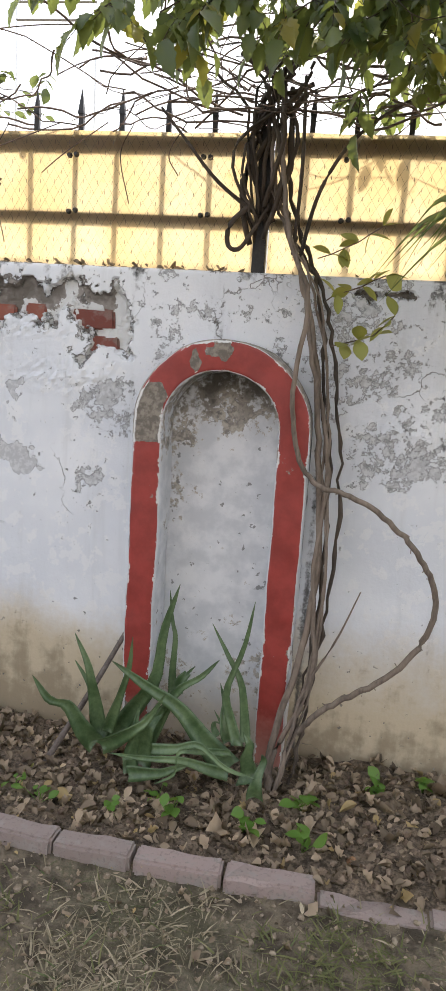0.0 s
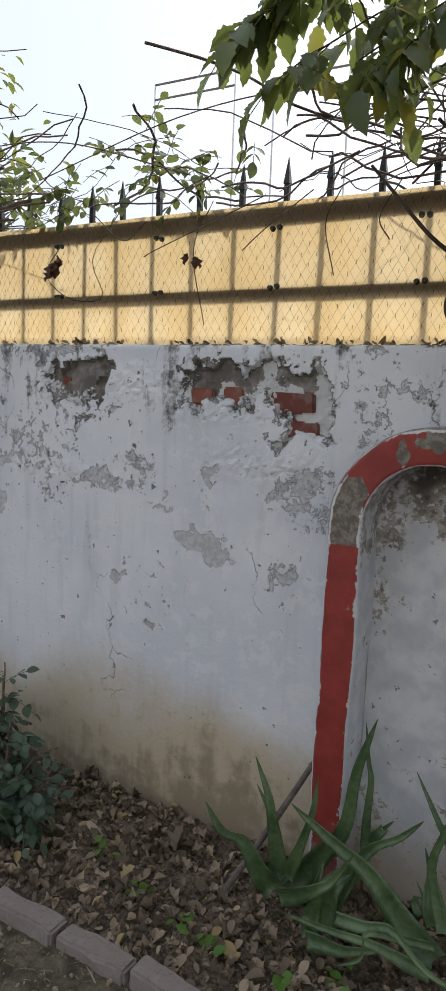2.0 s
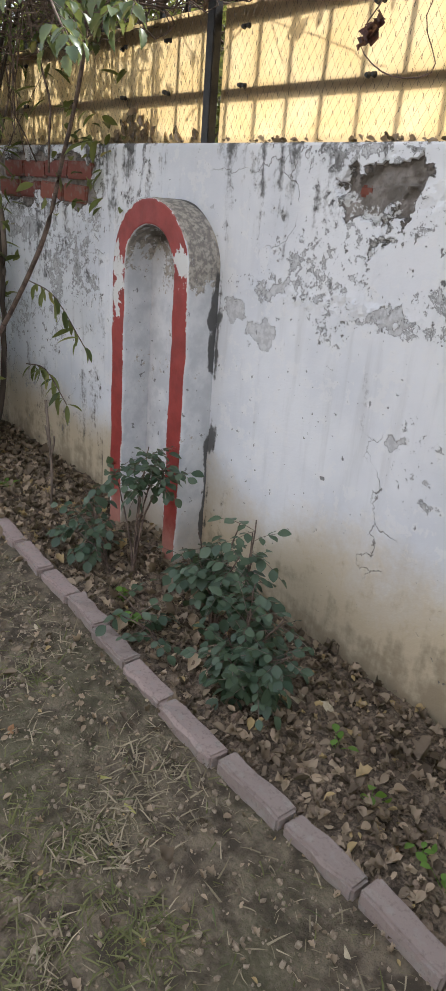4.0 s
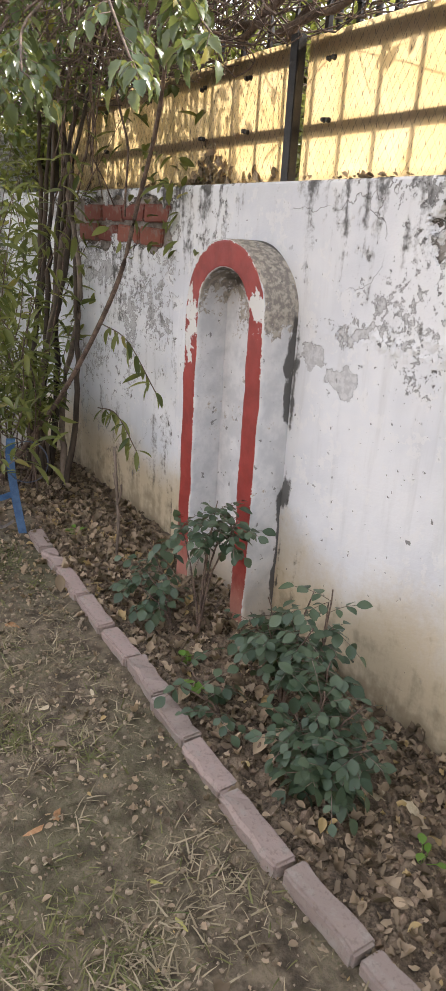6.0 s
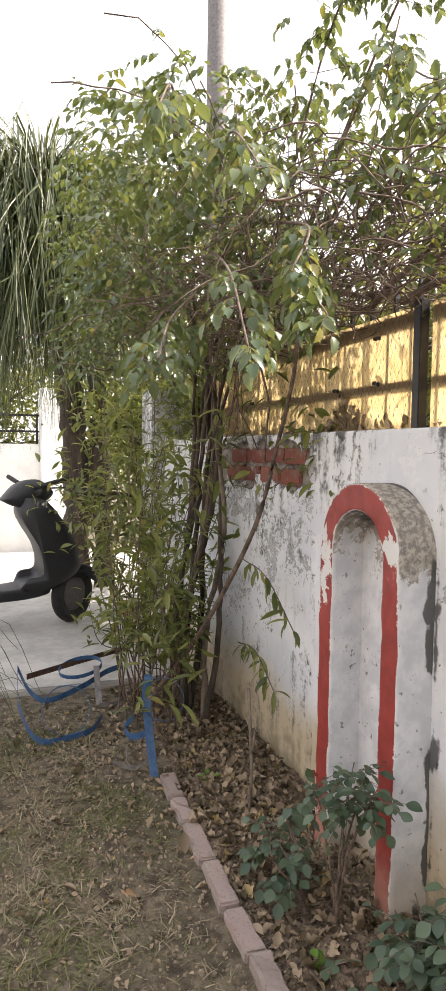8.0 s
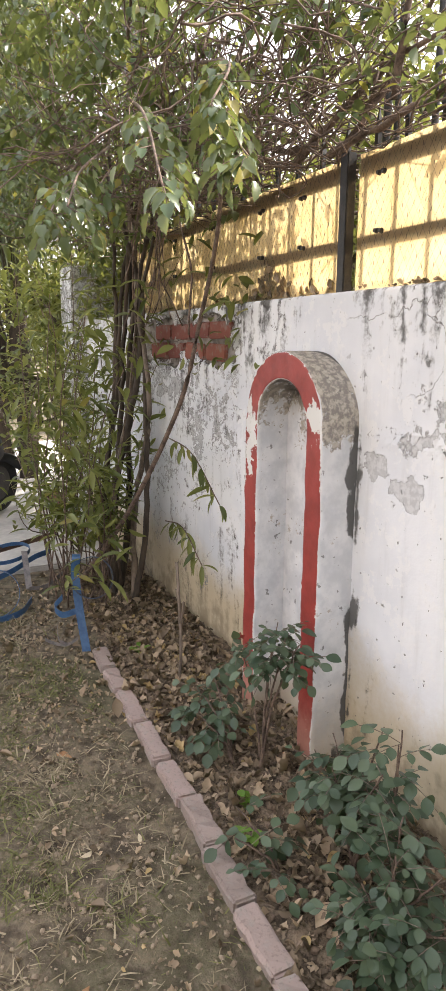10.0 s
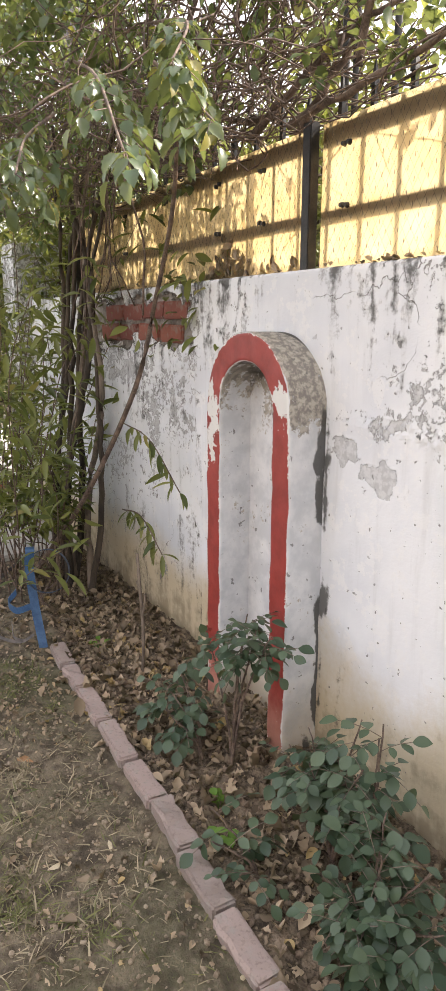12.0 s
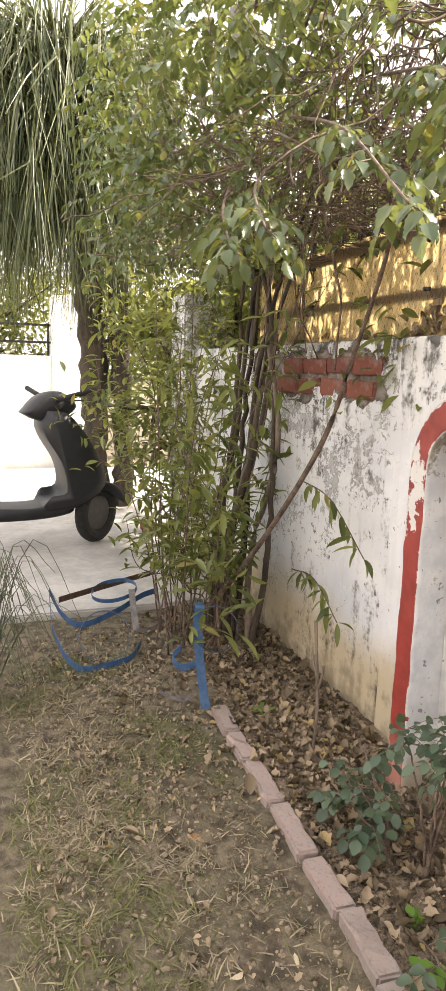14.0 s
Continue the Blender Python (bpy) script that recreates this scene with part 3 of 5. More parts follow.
wall_far = wall_face("wall_north_far", -4.6, STEP_X, WALL_Y + RECESS, WALL_TOP, 0.012, "whitewashed plaster garden wall with bare brick near its top")


def exposed_brick(parent, x, z, w, h, y):
    bm = bmesh.new()
    box(bm, -w / 2, w / 2, -0.05, 0.05, -h / 2, h / 2, 0.006)
    for v in bm.verts:
        v.co += 0.009 * noise.noise_vector(v.co * 34 + Vector((x * 9, z * 7, 0)))
    ob = part("brick", bm, M_WALL_BRICK, parent)
    ob.matrix_basis = pose(x, y, z, 0, random.uniform(-1.5, 1.5), 0)


for x, z, w, h in [(-0.085, 1.41, 0.085, 0.058), (0.024, 1.415, 0.075, 0.056), (0.215, 1.405, 0.165, 0.07), (0.25, 1.326, 0.13, 0.05), (-0.65, 1.446, 0.05, 0.032)]:
    exposed_brick(wall, x, z, w, h, WALL_Y + 0.0635)
for row, z in enumerate((1.465, 1.372)):
    for i in range(4):
        exposed_brick(wall_far, -2.345 - i * 0.236 - 0.06 * row, z + random.uniform(-0.004, 0.004), random.uniform(0.215, 0.23), random.uniform(0.072, 0.08), WALL_Y + RECESS + random.uniform(0.048, 0.056))



# ---- arched niches ----
def niche(cx, half, spring, seed, depth, chips, power):
    """A raised surround: two jambs and a round arch, red on its front face."""
    width = 0.094
    th = empty("arched_niche", cx, WALL_Y, 0, "arched plaster wall niche with chipped red painted border", "wall niche", "niches of the garden wall")
    r_mid = half - width / 2
    path = [(-r_mid, z, -1, 0) for z in np.arange(-0.2, spring, 0.012)]
    path += [(r_mid * -math.cos(a), spring + r_mid * math.sin(a), -math.cos(a), math.sin(a)) for a in np.linspace(0, math.pi, 56)]
    path += [(r_mid, z, 1, 0) for z in np.arange(spring, -0.2, -0.012)][1:]
    path = np.array(path)
    prof = [(width / 2, d) for d in np.linspace(0, depth - 0.006, 12)] + [(width / 2 - 0.006, depth)]
    prof += [(w, depth) for w in np.linspace(width / 2 - 0.014, -width / 2 + 0.014, 9)] + [(-width / 2 + 0.006, depth)]
    prof += [(-width / 2, d) for d in np.linspace(depth - 0.006, 0, 12)]
    prof = np.array(prof)
    P, Q = len(path), len(prof)
    u = np.repeat(np.arange(P), Q)
    w, d = np.tile(prof[:, 0], P), np.tile(prof[:, 1], P)
    x = path[u, 0] + path[u, 2] * w
    z = path[u, 1] + path[u, 3] * w
    wob = 0.006 * fbm(x * 1.0 + seed, z + d, 9, 3, seed)
    x, z = x + wob * path[u, 2], z + wob * path[u, 3]
    y = WALL_Y + 0.004 - d + 0.005 * fbm(x, z, 12, 3, seed + 3)
    red = np.where(d > depth - 0.003, 0.012, -0.02) + np.where(np.abs(w) > width / 2 - 0.004, -0.006, 0)
    chip = np.full(len(x), -0.25) + 0.35 * fbm(x + seed, z, 8, 4, seed + 5) + 0.2 * (np.abs(w) > width / 2 - 0.010)
    for sx, sz, rad in chips:
        wx, wz = x + 0.05 * fbm(x, z, 16, 3, seed + 20), z + 0.07 * fbm(x, z, 14, 3, seed + 30)
        chip = np.maximum(chip, power - np.hypot(wx - sx, (wz - sz) * 0.7) / rad * power)
    outer = (w > width / 2 - 0.003) & (d < depth - 0.003)
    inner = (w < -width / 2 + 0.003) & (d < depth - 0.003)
    # outer side: bare cement and mould; inner side: greyer and darker towards the crown
    peel = np.where(outer, np.clip((z - spring + 0.08) / 0.1, 0, 1) * 0.7 - 0.22, -0.22) + 0.3 * fbm(x + d, z, 9, 4, seed + 9) + np.where(inner, np.clip((z - spring + 0.15) / 0.2, 0, 1) * 0.35, 0)
    mould_dark = np.where(outer, 0.12 - d / 0.045 + 2.6 * fbm(x + d * 3, z, 8, 4, seed + 11), -0.6)
    mould_dark = mould_dark + np.where(outer, 0.95 * np.exp(-((z - spring + 0.08) / 0.09) ** 2) + 0.6 * np.exp(-((z - 0.15) / 0.1) ** 2), 0)
    mould_dark = mould_dark + np.where(inner, 0.95 * np.clip((z - spring + 0.05) / 0.22, 0, 1), 0)
    damp = (0.26 - z + 0.1 * fbm(x, z, 3, 2, seed)) / 0.3
    fade = (0.28 - z) / 0.28
    verts = np.stack([x + cx, y, z], 1)
    faces = [(b, a, d2, c) for a, b, c, d2 in ((i * Q + j, i * Q + j + 1, (i + 1) * Q + j + 1, (i + 1) * Q + j) for i in range(P - 1) for j in range(Q - 1))]
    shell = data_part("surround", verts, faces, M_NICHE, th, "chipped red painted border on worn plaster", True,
                      {"red": red, "chip": chip, "chalk": np.where(np.abs(w) > width / 2 - 0.008, 0.8, 0.75 if power < 1 else 0.22), "peel": peel, "mould_dark": mould_dark, "damp": damp, "fade": fade})
    # the back of the recess, a skin of its own plaster, greyer and darker towards its top
    us, ws = np.linspace(-half + width, half - width, 40), np.linspace(-0.2, spring + half - width, 130)
    bx, bz = (a.ravel() for a in np.meshgrid(us, ws))
    lim = np.where(bz > spring, np.sqrt(np.maximum(0, (half - width) ** 2 - (bz - spring) ** 2)), half - width)
    bx = np.clip(bx, -lim, lim)
    zero = np.zeros_like(bx)
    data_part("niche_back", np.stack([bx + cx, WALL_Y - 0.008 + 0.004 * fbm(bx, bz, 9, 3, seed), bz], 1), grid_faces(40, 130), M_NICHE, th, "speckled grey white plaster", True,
              {"red": zero - 1, "chip": zero - 1, "peel": 0.38 * fbm(bx, bz, 7, 4, seed + 13) - 0.18 + 0.42 * np.clip((bz - spring + 0.15) / 0.35, 0, 1), "mould_dark": 1.05 * np.clip((bz - spring + 0.1) / 0.26, 0, 1) - 0.55 + 0.35 * fbm(bx, bz, 6, 4, seed + 15), "damp": (0.3 - bz) / 0.3, "fade": zero})
    return local(th)


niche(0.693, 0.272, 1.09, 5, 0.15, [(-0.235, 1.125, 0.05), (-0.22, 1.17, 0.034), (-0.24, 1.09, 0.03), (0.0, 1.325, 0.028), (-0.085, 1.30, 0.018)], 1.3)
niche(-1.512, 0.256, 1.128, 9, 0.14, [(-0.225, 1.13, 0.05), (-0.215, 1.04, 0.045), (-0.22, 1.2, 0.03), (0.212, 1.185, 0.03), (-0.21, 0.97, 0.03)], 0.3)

# ---- fence on the wall ----
FENCE_Y, BAR = 2.452, 0.1492
POSTS = (-3.58, -1.415, 0.75, 2.55)
fence = empty("spiked_fence", -1, FENCE_Y, WALL_TOP, "black iron fence with spiked bars on the wall", "fence")
for px in POSTS:
    box_part("post", (px - 0.02, px + 0.02, 2.385, 2.42, WALL_TOP - 0.01, 1.99), M_IRON, fence, "black angle iron post")
for z0, z1 in ((1.922, 1.978), (1.706, 1.747)):
    for a, b in zip(POSTS[:-1], POSTS[1:]):
        box_part("rail", (a + 0.02, b - 0.02, 2.4375, 2.4445, z0, z1), M_RUST, fence)
bm = bmesh.new()
box(bm, -0.008, 0.008, 0.001, 0.015, -0.005, 2.045 - WALL_TOP)
bmesh.ops.create_cone(bm, cap_ends=True, segments=4, radius1=0.014, radius2=0.001, depth=0.075, matrix=Matrix.Translation((0, 0.007, 2.08 - WALL_TOP)) @ pose(0, 0, 0, 0, 0, 45))
bar_mesh = part("bar", bm, M_IRON, fence)
bar_mesh.location = (-3.452, FENCE_Y, WALL_TOP)
for i in range(1, 40):
    b = new("bar", bar_mesh.data)
    b.parent, b.location = fence, (-3.452 + i * BAR + random.uniform(-0.006, 0.006), FENCE_Y, WALL_TOP)
    b.rotation_euler = (radians(random.uniform(-1.2, 0)), radians(random.uniform(-1, 1)), 0)
local(fence)
for a, b in zip(POSTS[:-1], POSTS[1:]):
    us, ws = np.linspace(a + 0.022, b - 0.022, 90), np.linspace(WALL_TOP + 0.004, 1.985, 14)
    x, z = (q.ravel() for q in np.meshgrid(us, ws))
    z = z + np.where(z > 1.98, 0.006 * fbm(x, z, 5, 2, 3), 0)
    y = 2.432 + 0.002 * fbm(x, z, 3, 2, 4)
    sheet = data_part("plastic_sheet", np.stack([x, y, z], 1), grid_faces(90, 14), M_SHEET, None, "translucent yellow plastic sheet tied behind wire mesh", True)
    sheet.modifiers.new("thickness", "SOLIDIFY").thickness = 0.0015
    tagged(sheet, "", "fence sheet", "fence sheets")
    s = Soup()
    cell, z0, z1 = 0.03, WALL_TOP + 0.01, 1.98
    for sgn in (1, -1):
        c = a - 0.5
        while c < b + 0.5:
            p, q = (c, z0), (c + sgn * (z1 - z0) * 0.62, z1)
            dx = q[0] - p[0]
            ta, tb = ((a + 0.02 - p[0]) / dx, (b - 0.02 - p[0]) / dx)
            lo, hi = max(0, min(ta, tb)), min(1, max(ta, tb))
            if hi - lo > 0.05:
                s.tube([(p[0] + dx * lo, 2.421, p[1] + (z1 - z0) * lo), (p[0] + dx * hi, 2.421, p[1] + (z1 - z0) * hi)], 0.0004, 3)
            c += cell
    for i in range(int((b - a - 0.06) / 0.0484)):
        for k in range(13):
            tx, tz = a + 0.03 + (i + 0.5 * (k % 2)) * 0.0484, z0 + 0.012 + k * 0.0296
            s.tube([(tx, 2.4205, tz - 0.006), (tx + 0.001, 2.4205, tz + 0.006)], 0.0012, 3)
    tagged(s.part("wire_mesh", M_WIRE, None, "thin diamond wire mesh over the yellow sheet", False), "", "wire mesh", "fence meshes")
bm = bmesh.new()
bmesh.ops.create_cone(bm, cap_ends=True, segments=8, radius1=0.009, radius2=0.006, depth=0.012, matrix=pose(0, 0, 0, 90))
bolt = tagged(part("fence_bolt", bm, M_IRON, None, "dark rusty bolt and washer holding the sheet"), "", "bolt", "fence bolts")
bolt.location = (-2.9, 2.413, 1.909)
for x in (-2.9, -2.45, -2.0, -1.7, -1.265, -0.72, -0.29, 0.13, 0.565, 1.0, 1.45):
    for z in (1.909, 1.74):
        for dx in (-0.011, 0.011):
            if (x, z, dx) != (-2.9, 1.909, -0.011):
                copy_thing(bolt, pose(x + dx, 2.413, z + random.uniform(-0.004, 0.004)))

V0 = np.array((1.0, 0.12, 1.0))
# debris caught between the sheet and the bars
s = Soup()
x = np.concatenate([rng.normal(-1.95, 0.1, 160), rng.uniform(-3.4, -1.5, 160), rng.normal(-0.2, 0.3, 30)])
n = len(x)
top = np.clip(0.15 - np.abs(x + 1.95) * 0.9, 0.02, 0.15)
s.leaves(LEAF_DRY, np.stack([x, np.full(n, 2.442) + rng.uniform(-0.003, 0.012, n), WALL_TOP + rng.uniform(0, 1, n) * top], 1), rng.normal(size=(n, 3)) * V0 + np.array((0, 0, 0.2)), rng.normal(size=(n, 3)) * V0, rng.uniform(0.02, 0.05, n) * np.where(x > -1.3, 0.45, 1))
tagged(s.part("trapped_leaves", M_DRY, None, "dead leaves heaped behind the yellow sheet"), "", "leaf litter", "", "stuff")

# ---- kerb bricks along the bed ----
JOINTS = (1.62, 1.38, 1.105, 0.87, 0.632, 0.413, 0.18, -0.05, -0.298, -0.567, -0.785, -1.01, -1.24, -1.46, -1.725, -1.99, -2.2, -2.42)
kerb = empty("kerb", 0, 1.75, 0, "row of weathered pinkish bricks edging the flower bed", "kerb", "", "structure")
for i, (b, a) in enumerate(zip(JOINTS[:-1], JOINTS[1:])):
    length, cx = b - a - 0.008, (a + b) / 2
    bm = bmesh.new()
    box(bm, -length / 2, length / 2, -0.034, 0.034, -0.05, 0.05)
    bmesh.ops.subdivide_edges(bm, edges=[e for e in bm.edges if abs(e.verts[0].co.x - e.verts[1].co.x) > 0.1], cuts=4)
    for v in bm.verts:
        v.co += Vector((0.005, 0.006, 0.007)) * noise.noise(v.co * 24 + Vector((i * 3.1, 0, 0)))
    bmesh.ops.bevel(bm, geom=[e for e in bm.edges if e.is_manifold and e.calc_face_angle(0) > 0.9], offset=0.007, segments=2, affect="EDGES")
    ob = part("brick", bm, M_KERB, kerb)
    sink = 0.032 if cx > 1.15 else 0.0
    ob.matrix_basis = pose(cx, float(kerb_y(cx)) + random.uniform(-0.006, 0.006), -0.019 - sink + random.uniform(-0.008, 0.008), random.uniform(-4, 4), random.uniform(-1.5, 1.5), (-3.1 if cx < -0.5 else 0) + random.uniform(-2.5, 2.5))
local(kerb)


def V(*a):
    return np.array(a, float)


# ---- aloe plants ----
def aloe(x, y, leaves, label):
    th = empty("aloe_plant", x, y, 0, label, "aloe", "aloes in the bed")
    for base, mid, tip, w in leaves:
        c = smooth_path([base, base + (mid - base) * 0.5 + rng.normal(size=3) * 0.008, mid, mid + (tip - mid) * 0.5 + rng.normal(size=3) * 0.01 - V(0, 0, 0.012), tip], 14)
        side = np.cross(tip - np.array(base), (0.3, -1.0, 0.4))
        side = side / np.linalg.norm(side)
        tan = np.gradient(c, axis=0)
        tan /= np.linalg.norm(tan, axis=1)[:, None]
        up = np.cross(side, tan)
        verts, faces = [], []
        for i, p in enumerate(c):
            t = i / 13
            ww = 1.15 * w * (1 - t) ** 0.7 * (0.92 + 0.08 * math.sin(t * 9)) * 0.5 + 0.0008
            th_ = ww * 0.95
            for k, (a, h) in enumerate(((-1, 0.35), (-0.55, -0.3), (0, -0.55), (0.55, -0.3), (1, 0.35), (0.5, -0.02), (0, -0.15), (-0.5, -0.02))):
                verts.append(p + side * a * ww - up[i] * h * -th_ * 1.2)
        for i in range(13):
            for k in range(8):
                k2 = (k + 1) % 8
                faces.append((i * 8 + k, i * 8 + k2, (i + 1) * 8 + k2, (i + 1) * 8 + k))
        faces.append(tuple(range(8)))
        faces.append(tuple(13 * 8 + k for k in range(8))[::-1])
        data_part("leaf", verts, faces, M_ALOE, th, "", True)
    return local(th)


aloe(0.42, 2.11, [
    (V(0.384, 2.10, 0.078), V(0.302, 2.05, 0.228), V(0.210, 2.00, 0.335), 0.058),
    (V(0.387, 2.12, 0.097), V(0.352, 2.12, 0.284), V(0.290, 2.13, 0.431), 0.046),
    (V(0.389, 2.15, 0.081), V(0.335, 2.17, 0.221), V(0.269, 2.19, 0.309), 0.030),
    (V(0.417, 2.10, 0.126), V(0.464, 2.08, 0.274), V(0.495, 2.08, 0.466), 0.036),
    (V(0.409, 2.06, 0.099), V(0.536, 2.02, 0.202), V(0.621, 2.02, 0.328), 0.048),
    (V(0.414, 2.13, 0.072), V(0.556, 2.14, 0.311), V(0.612, 2.17, 0.617), 0.062)],
    "green aloe plant with thick spiky leaves against the wall")
aloe(0.55, 2.05, [
    (V(0.532, 2.05, 0.067), V(0.559, 2.05, 0.201), V(0.618, 2.07, 0.274), 0.085),
    (V(0.549, 2.08, 0.100), V(0.639, 2.10, 0.303), V(0.757, 2.13, 0.407), 0.042),
    (V(0.520, 2.04, 0.036), V(0.525, 2.06, 0.166), V(0.526, 2.08, 0.249), 0.045),
    (V(0.612, 2.16, 0.210), V(0.601, 2.19, 0.431), V(0.574, 2.20, 0.583), 0.024),
    (V(0.630, 2.14, 0.282), V(0.656, 2.15, 0.340), V(0.677, 2.16, 0.361), 0.034),
    (V(0.515, 2.02, 0.050), V(0.623, 2.00, 0.082), V(0.706, 2.00, 0.120), 0.045),
    (V(0.822, 2.03, 0.097), V(0.686, 1.99, 0.140), V(0.472, 1.96, 0.146), 0.036)],
    "green aloe plant with long drooping leaves in dry soil")
aloe(0.82, 2.08, [
    (V(0.817, 2.10, 0.070), V(0.653, 2.05, 0.273), V(0.459, 2.00, 0.417), 0.070),
    (V(0.831, 2.12, 0.137), V(0.783, 2.14, 0.306), V(0.848, 2.17, 0.591), 0.034),
    (V(0.852, 2.14, 0.141), V(0.824, 2.16, 0.326), V(0.719, 2.18, 0.500), 0.032),
    (V(0.802, 2.13, 0.138), V(0.776, 2.15, 0.218), V(0.758, 2.17, 0.311), 0.030),
    (V(0.764, 2.12, 0.161), V(0.752, 2.14, 0.195), V(0.748, 2.15, 0.227), 0.020),
    (V(0.873, 2.06, 0.050), V(0.866, 2.07, 0.138), V(0.851, 2.08, 0.210), 0.060),
    (V(0.908, 2.00, 0.050), V(0.911, 2.00, 0.121), V(0.919, 2.01, 0.189), 0.046),
    (V(0.587, 2.02, 0.142), V(0.735, 1.99, 0.198), V(0.909, 1.96, 0.140), 0.032),
    (V(0.822, 2.04, 0.159), V(0.679, 1.97, 0.176), V(0.616, 1.95, 0.076), 0.022)],
    "green aloe plant with upright narrow leaves beside the niche")

s = Soup()
s.tube(smooth_path([(0.222, 2.07, 0.0), (0.33, 2.21, 0.22), (0.43, 2.33, 0.44)], 10), np.linspace(0.011, 0.008, 10), 7)
tagged(s.part("stick", M_STICK, None, "grey weathered stick leaning on the wall"), "", "stick")


# ---- stems and leaves ----
class Growth:
    """Twigs and leaves of one plant."""

    def __init__(self):
        self.wood, self.pos, self.side, self.way, self.size = Soup(), [], [], [], []

    def leaf(self, p, way, size):
        self.pos.append(p)
        self.way.append(way)
        self.side.append(np.cross(way, (0, 0, 1)) + 0.35 * rng.normal(size=3))
        self.size.append(size)

    def compound(self, p, way, length, pairs, size, droop=0.4, r=0.0012):
        way = np.asarray(way, float) / np.linalg.norm(way)
        pts = [np.asarray(p, float)]
        for i in range(pairs + 1):
            way = way + np.array((0, 0, -droop / (pairs + 1)))
            way /= np.linalg.norm(way)
            pts.append(pts[-1] + way * length / (pairs + 1))
        self.wood.tube(pts, r, 3)
        side = np.cross(way, (0, 0, 1.0)) + 1e-3
        side /= np.linalg.norm(side)
        for i in range(1, pairs + 1):
            for sg in (-1, 1):
                self.leaf(pts[i], side * sg + way * 0.7 + rng.normal(size=3) * 0.2 + np.array((0, 0, -droop * 0.5)), size * rng.uniform(0.75, 1.1))
        self.leaf(pts[-1], way + rng.normal(size=3) * 0.15 + np.array((0, 0, -droop * 0.4)), size * rng.uniform(0.9, 1.2))

    def finish(self, th, template, leaf_mat, wood_mat, crown="crown", wood="twig_growth", label=""):
        if self.wood.n:
            tagged(self.wood.part(wood, wood_mat, th), "", "", "", "stuff")
        c = Soup()
        c.leaves(template, self.pos, self.side, self.way, np.array(self.size))
        made = c.part(crown, leaf_mat, th, label)
        if crown in ("sprout_foliage", "yellow_shoot"):
            tagged(made, "", "", "", "stuff")


def above(pts, low, high=9.0):
    """Flattens a path where it leaves a band of heights."""
    pts = np.array(pts)
    pts[:, 2] = np.where(pts[:, 2] < low, low + 0.15 * (low - pts[:, 2]), pts[:, 2])
    pts[:, 2] = np.where(pts[:, 2] > high, high + 0.15 * (pts[:, 2] - high), pts[:, 2])
    return pts


def wander(p, way, length, n, wobble=0.5, sag=0.0):
    pts, way = [np.asarray(p, float)], np.asarray(way, float) / np.linalg.norm(way)
    for i in range(n):
        way = way + wobble * rng.normal(size=3) / math.sqrt(n) + np.array((0, 0, -sag / n))
        way /= np.linalg.norm(way)
        pts.append(pts[-1] + way * length / n)
    return np.array(pts)


# ---- climbing vine beside the first niche ----
vine = empty("climbing_vine", 0.96, 2.15, 0, "woody vine climbing the wall beside an arched niche", "vine")
main = [(0.945, 2.11, -0.02), (0.965, 2.14, 0.12), (1.01, 2.2, 0.35), (1.03, 2.23, 0.7), (1.015, 2.26, 1.0), (0.985, 2.28, 1.25), (0.93, 2.3, 1.5), (0.85, 2.33, 1.68), (0.79, 2.34, 1.85), (0.77, 2.36, 2.1)]
for k in range(4):
    s = Soup()
    off = rng.normal(size=(len(main), 3)) * np.array((0.011, 0.01, 0.01)) + np.array((k - 1.5, 0, 0)) * np.array((0.009, 0, 0))
    off[0] *= 0.3
    s.tube(smooth_path(np.array(main) + off, 60) + rng.normal(size=(60, 3)) * 0.0025, np.linspace(0.0125, 0.0055, 60) * (1.0, 0.75, 0.5, 0.4)[k], 7)
    s.part("stem", M_BARK, vine)
s = Soup()
loop = [(1.010, 2.12, 0.211), (1.061, 2.11, 0.287), (1.138, 2.10, 0.355), (1.230, 2.09, 0.424), (1.307, 2.08, 0.517), (1.351, 2.08, 0.617), (1.353, 2.08, 0.710), (1.315, 2.09, 0.784), (1.245, 2.11, 0.861), (1.161, 2.13, 0.921), (1.070, 2.15, 0.953), (0.996, 2.17, 0.970), (0.937, 2.19, 1.045), (0.905, 2.2, 1.235), (0.925, 2.22, 1.485), (0.85, 2.28, 1.666), (0.8, 2.32, 1.95)]
lp = smooth_path(loop, 90)
s.tube(lp + rng.normal(size=(90, 3)) * 0.0018, np.linspace(0.0095, 0.007, 90), 7)
for i in range(6, 62, 2):
    s.tube(wander(lp[i], rng.normal(size=3), 0.018, 2), 0.0016, 3)
s.part("loop_stem", M_BARK, vine, "looping grey brown vine stem")
s = Soup()
s.tube(smooth_path([(1.02, 2.2, 0.33), (1.10, 2.18, 0.5), (1.155, 2.17, 0.66)], 8), np.linspace(0.005, 0.002, 8), 5)
s.part("side_shoot", M_BARK, vine)
for k in range(2):
    s = Soup()
    off = np.array((0.035 - 0.02 * k, 0.035, 0)) + rng.normal(size=(len(main), 3)) * 0.008
    pth = smooth_path(np.array(main) + off, 70) + rng.normal(size=(70, 3)) * 0.004
    s.tube(pth[2:], rng.uniform(0.004, 0.009, 68), 6)
    s.part("stem", M_BARK_DARK, vine, "dark rough old stem")
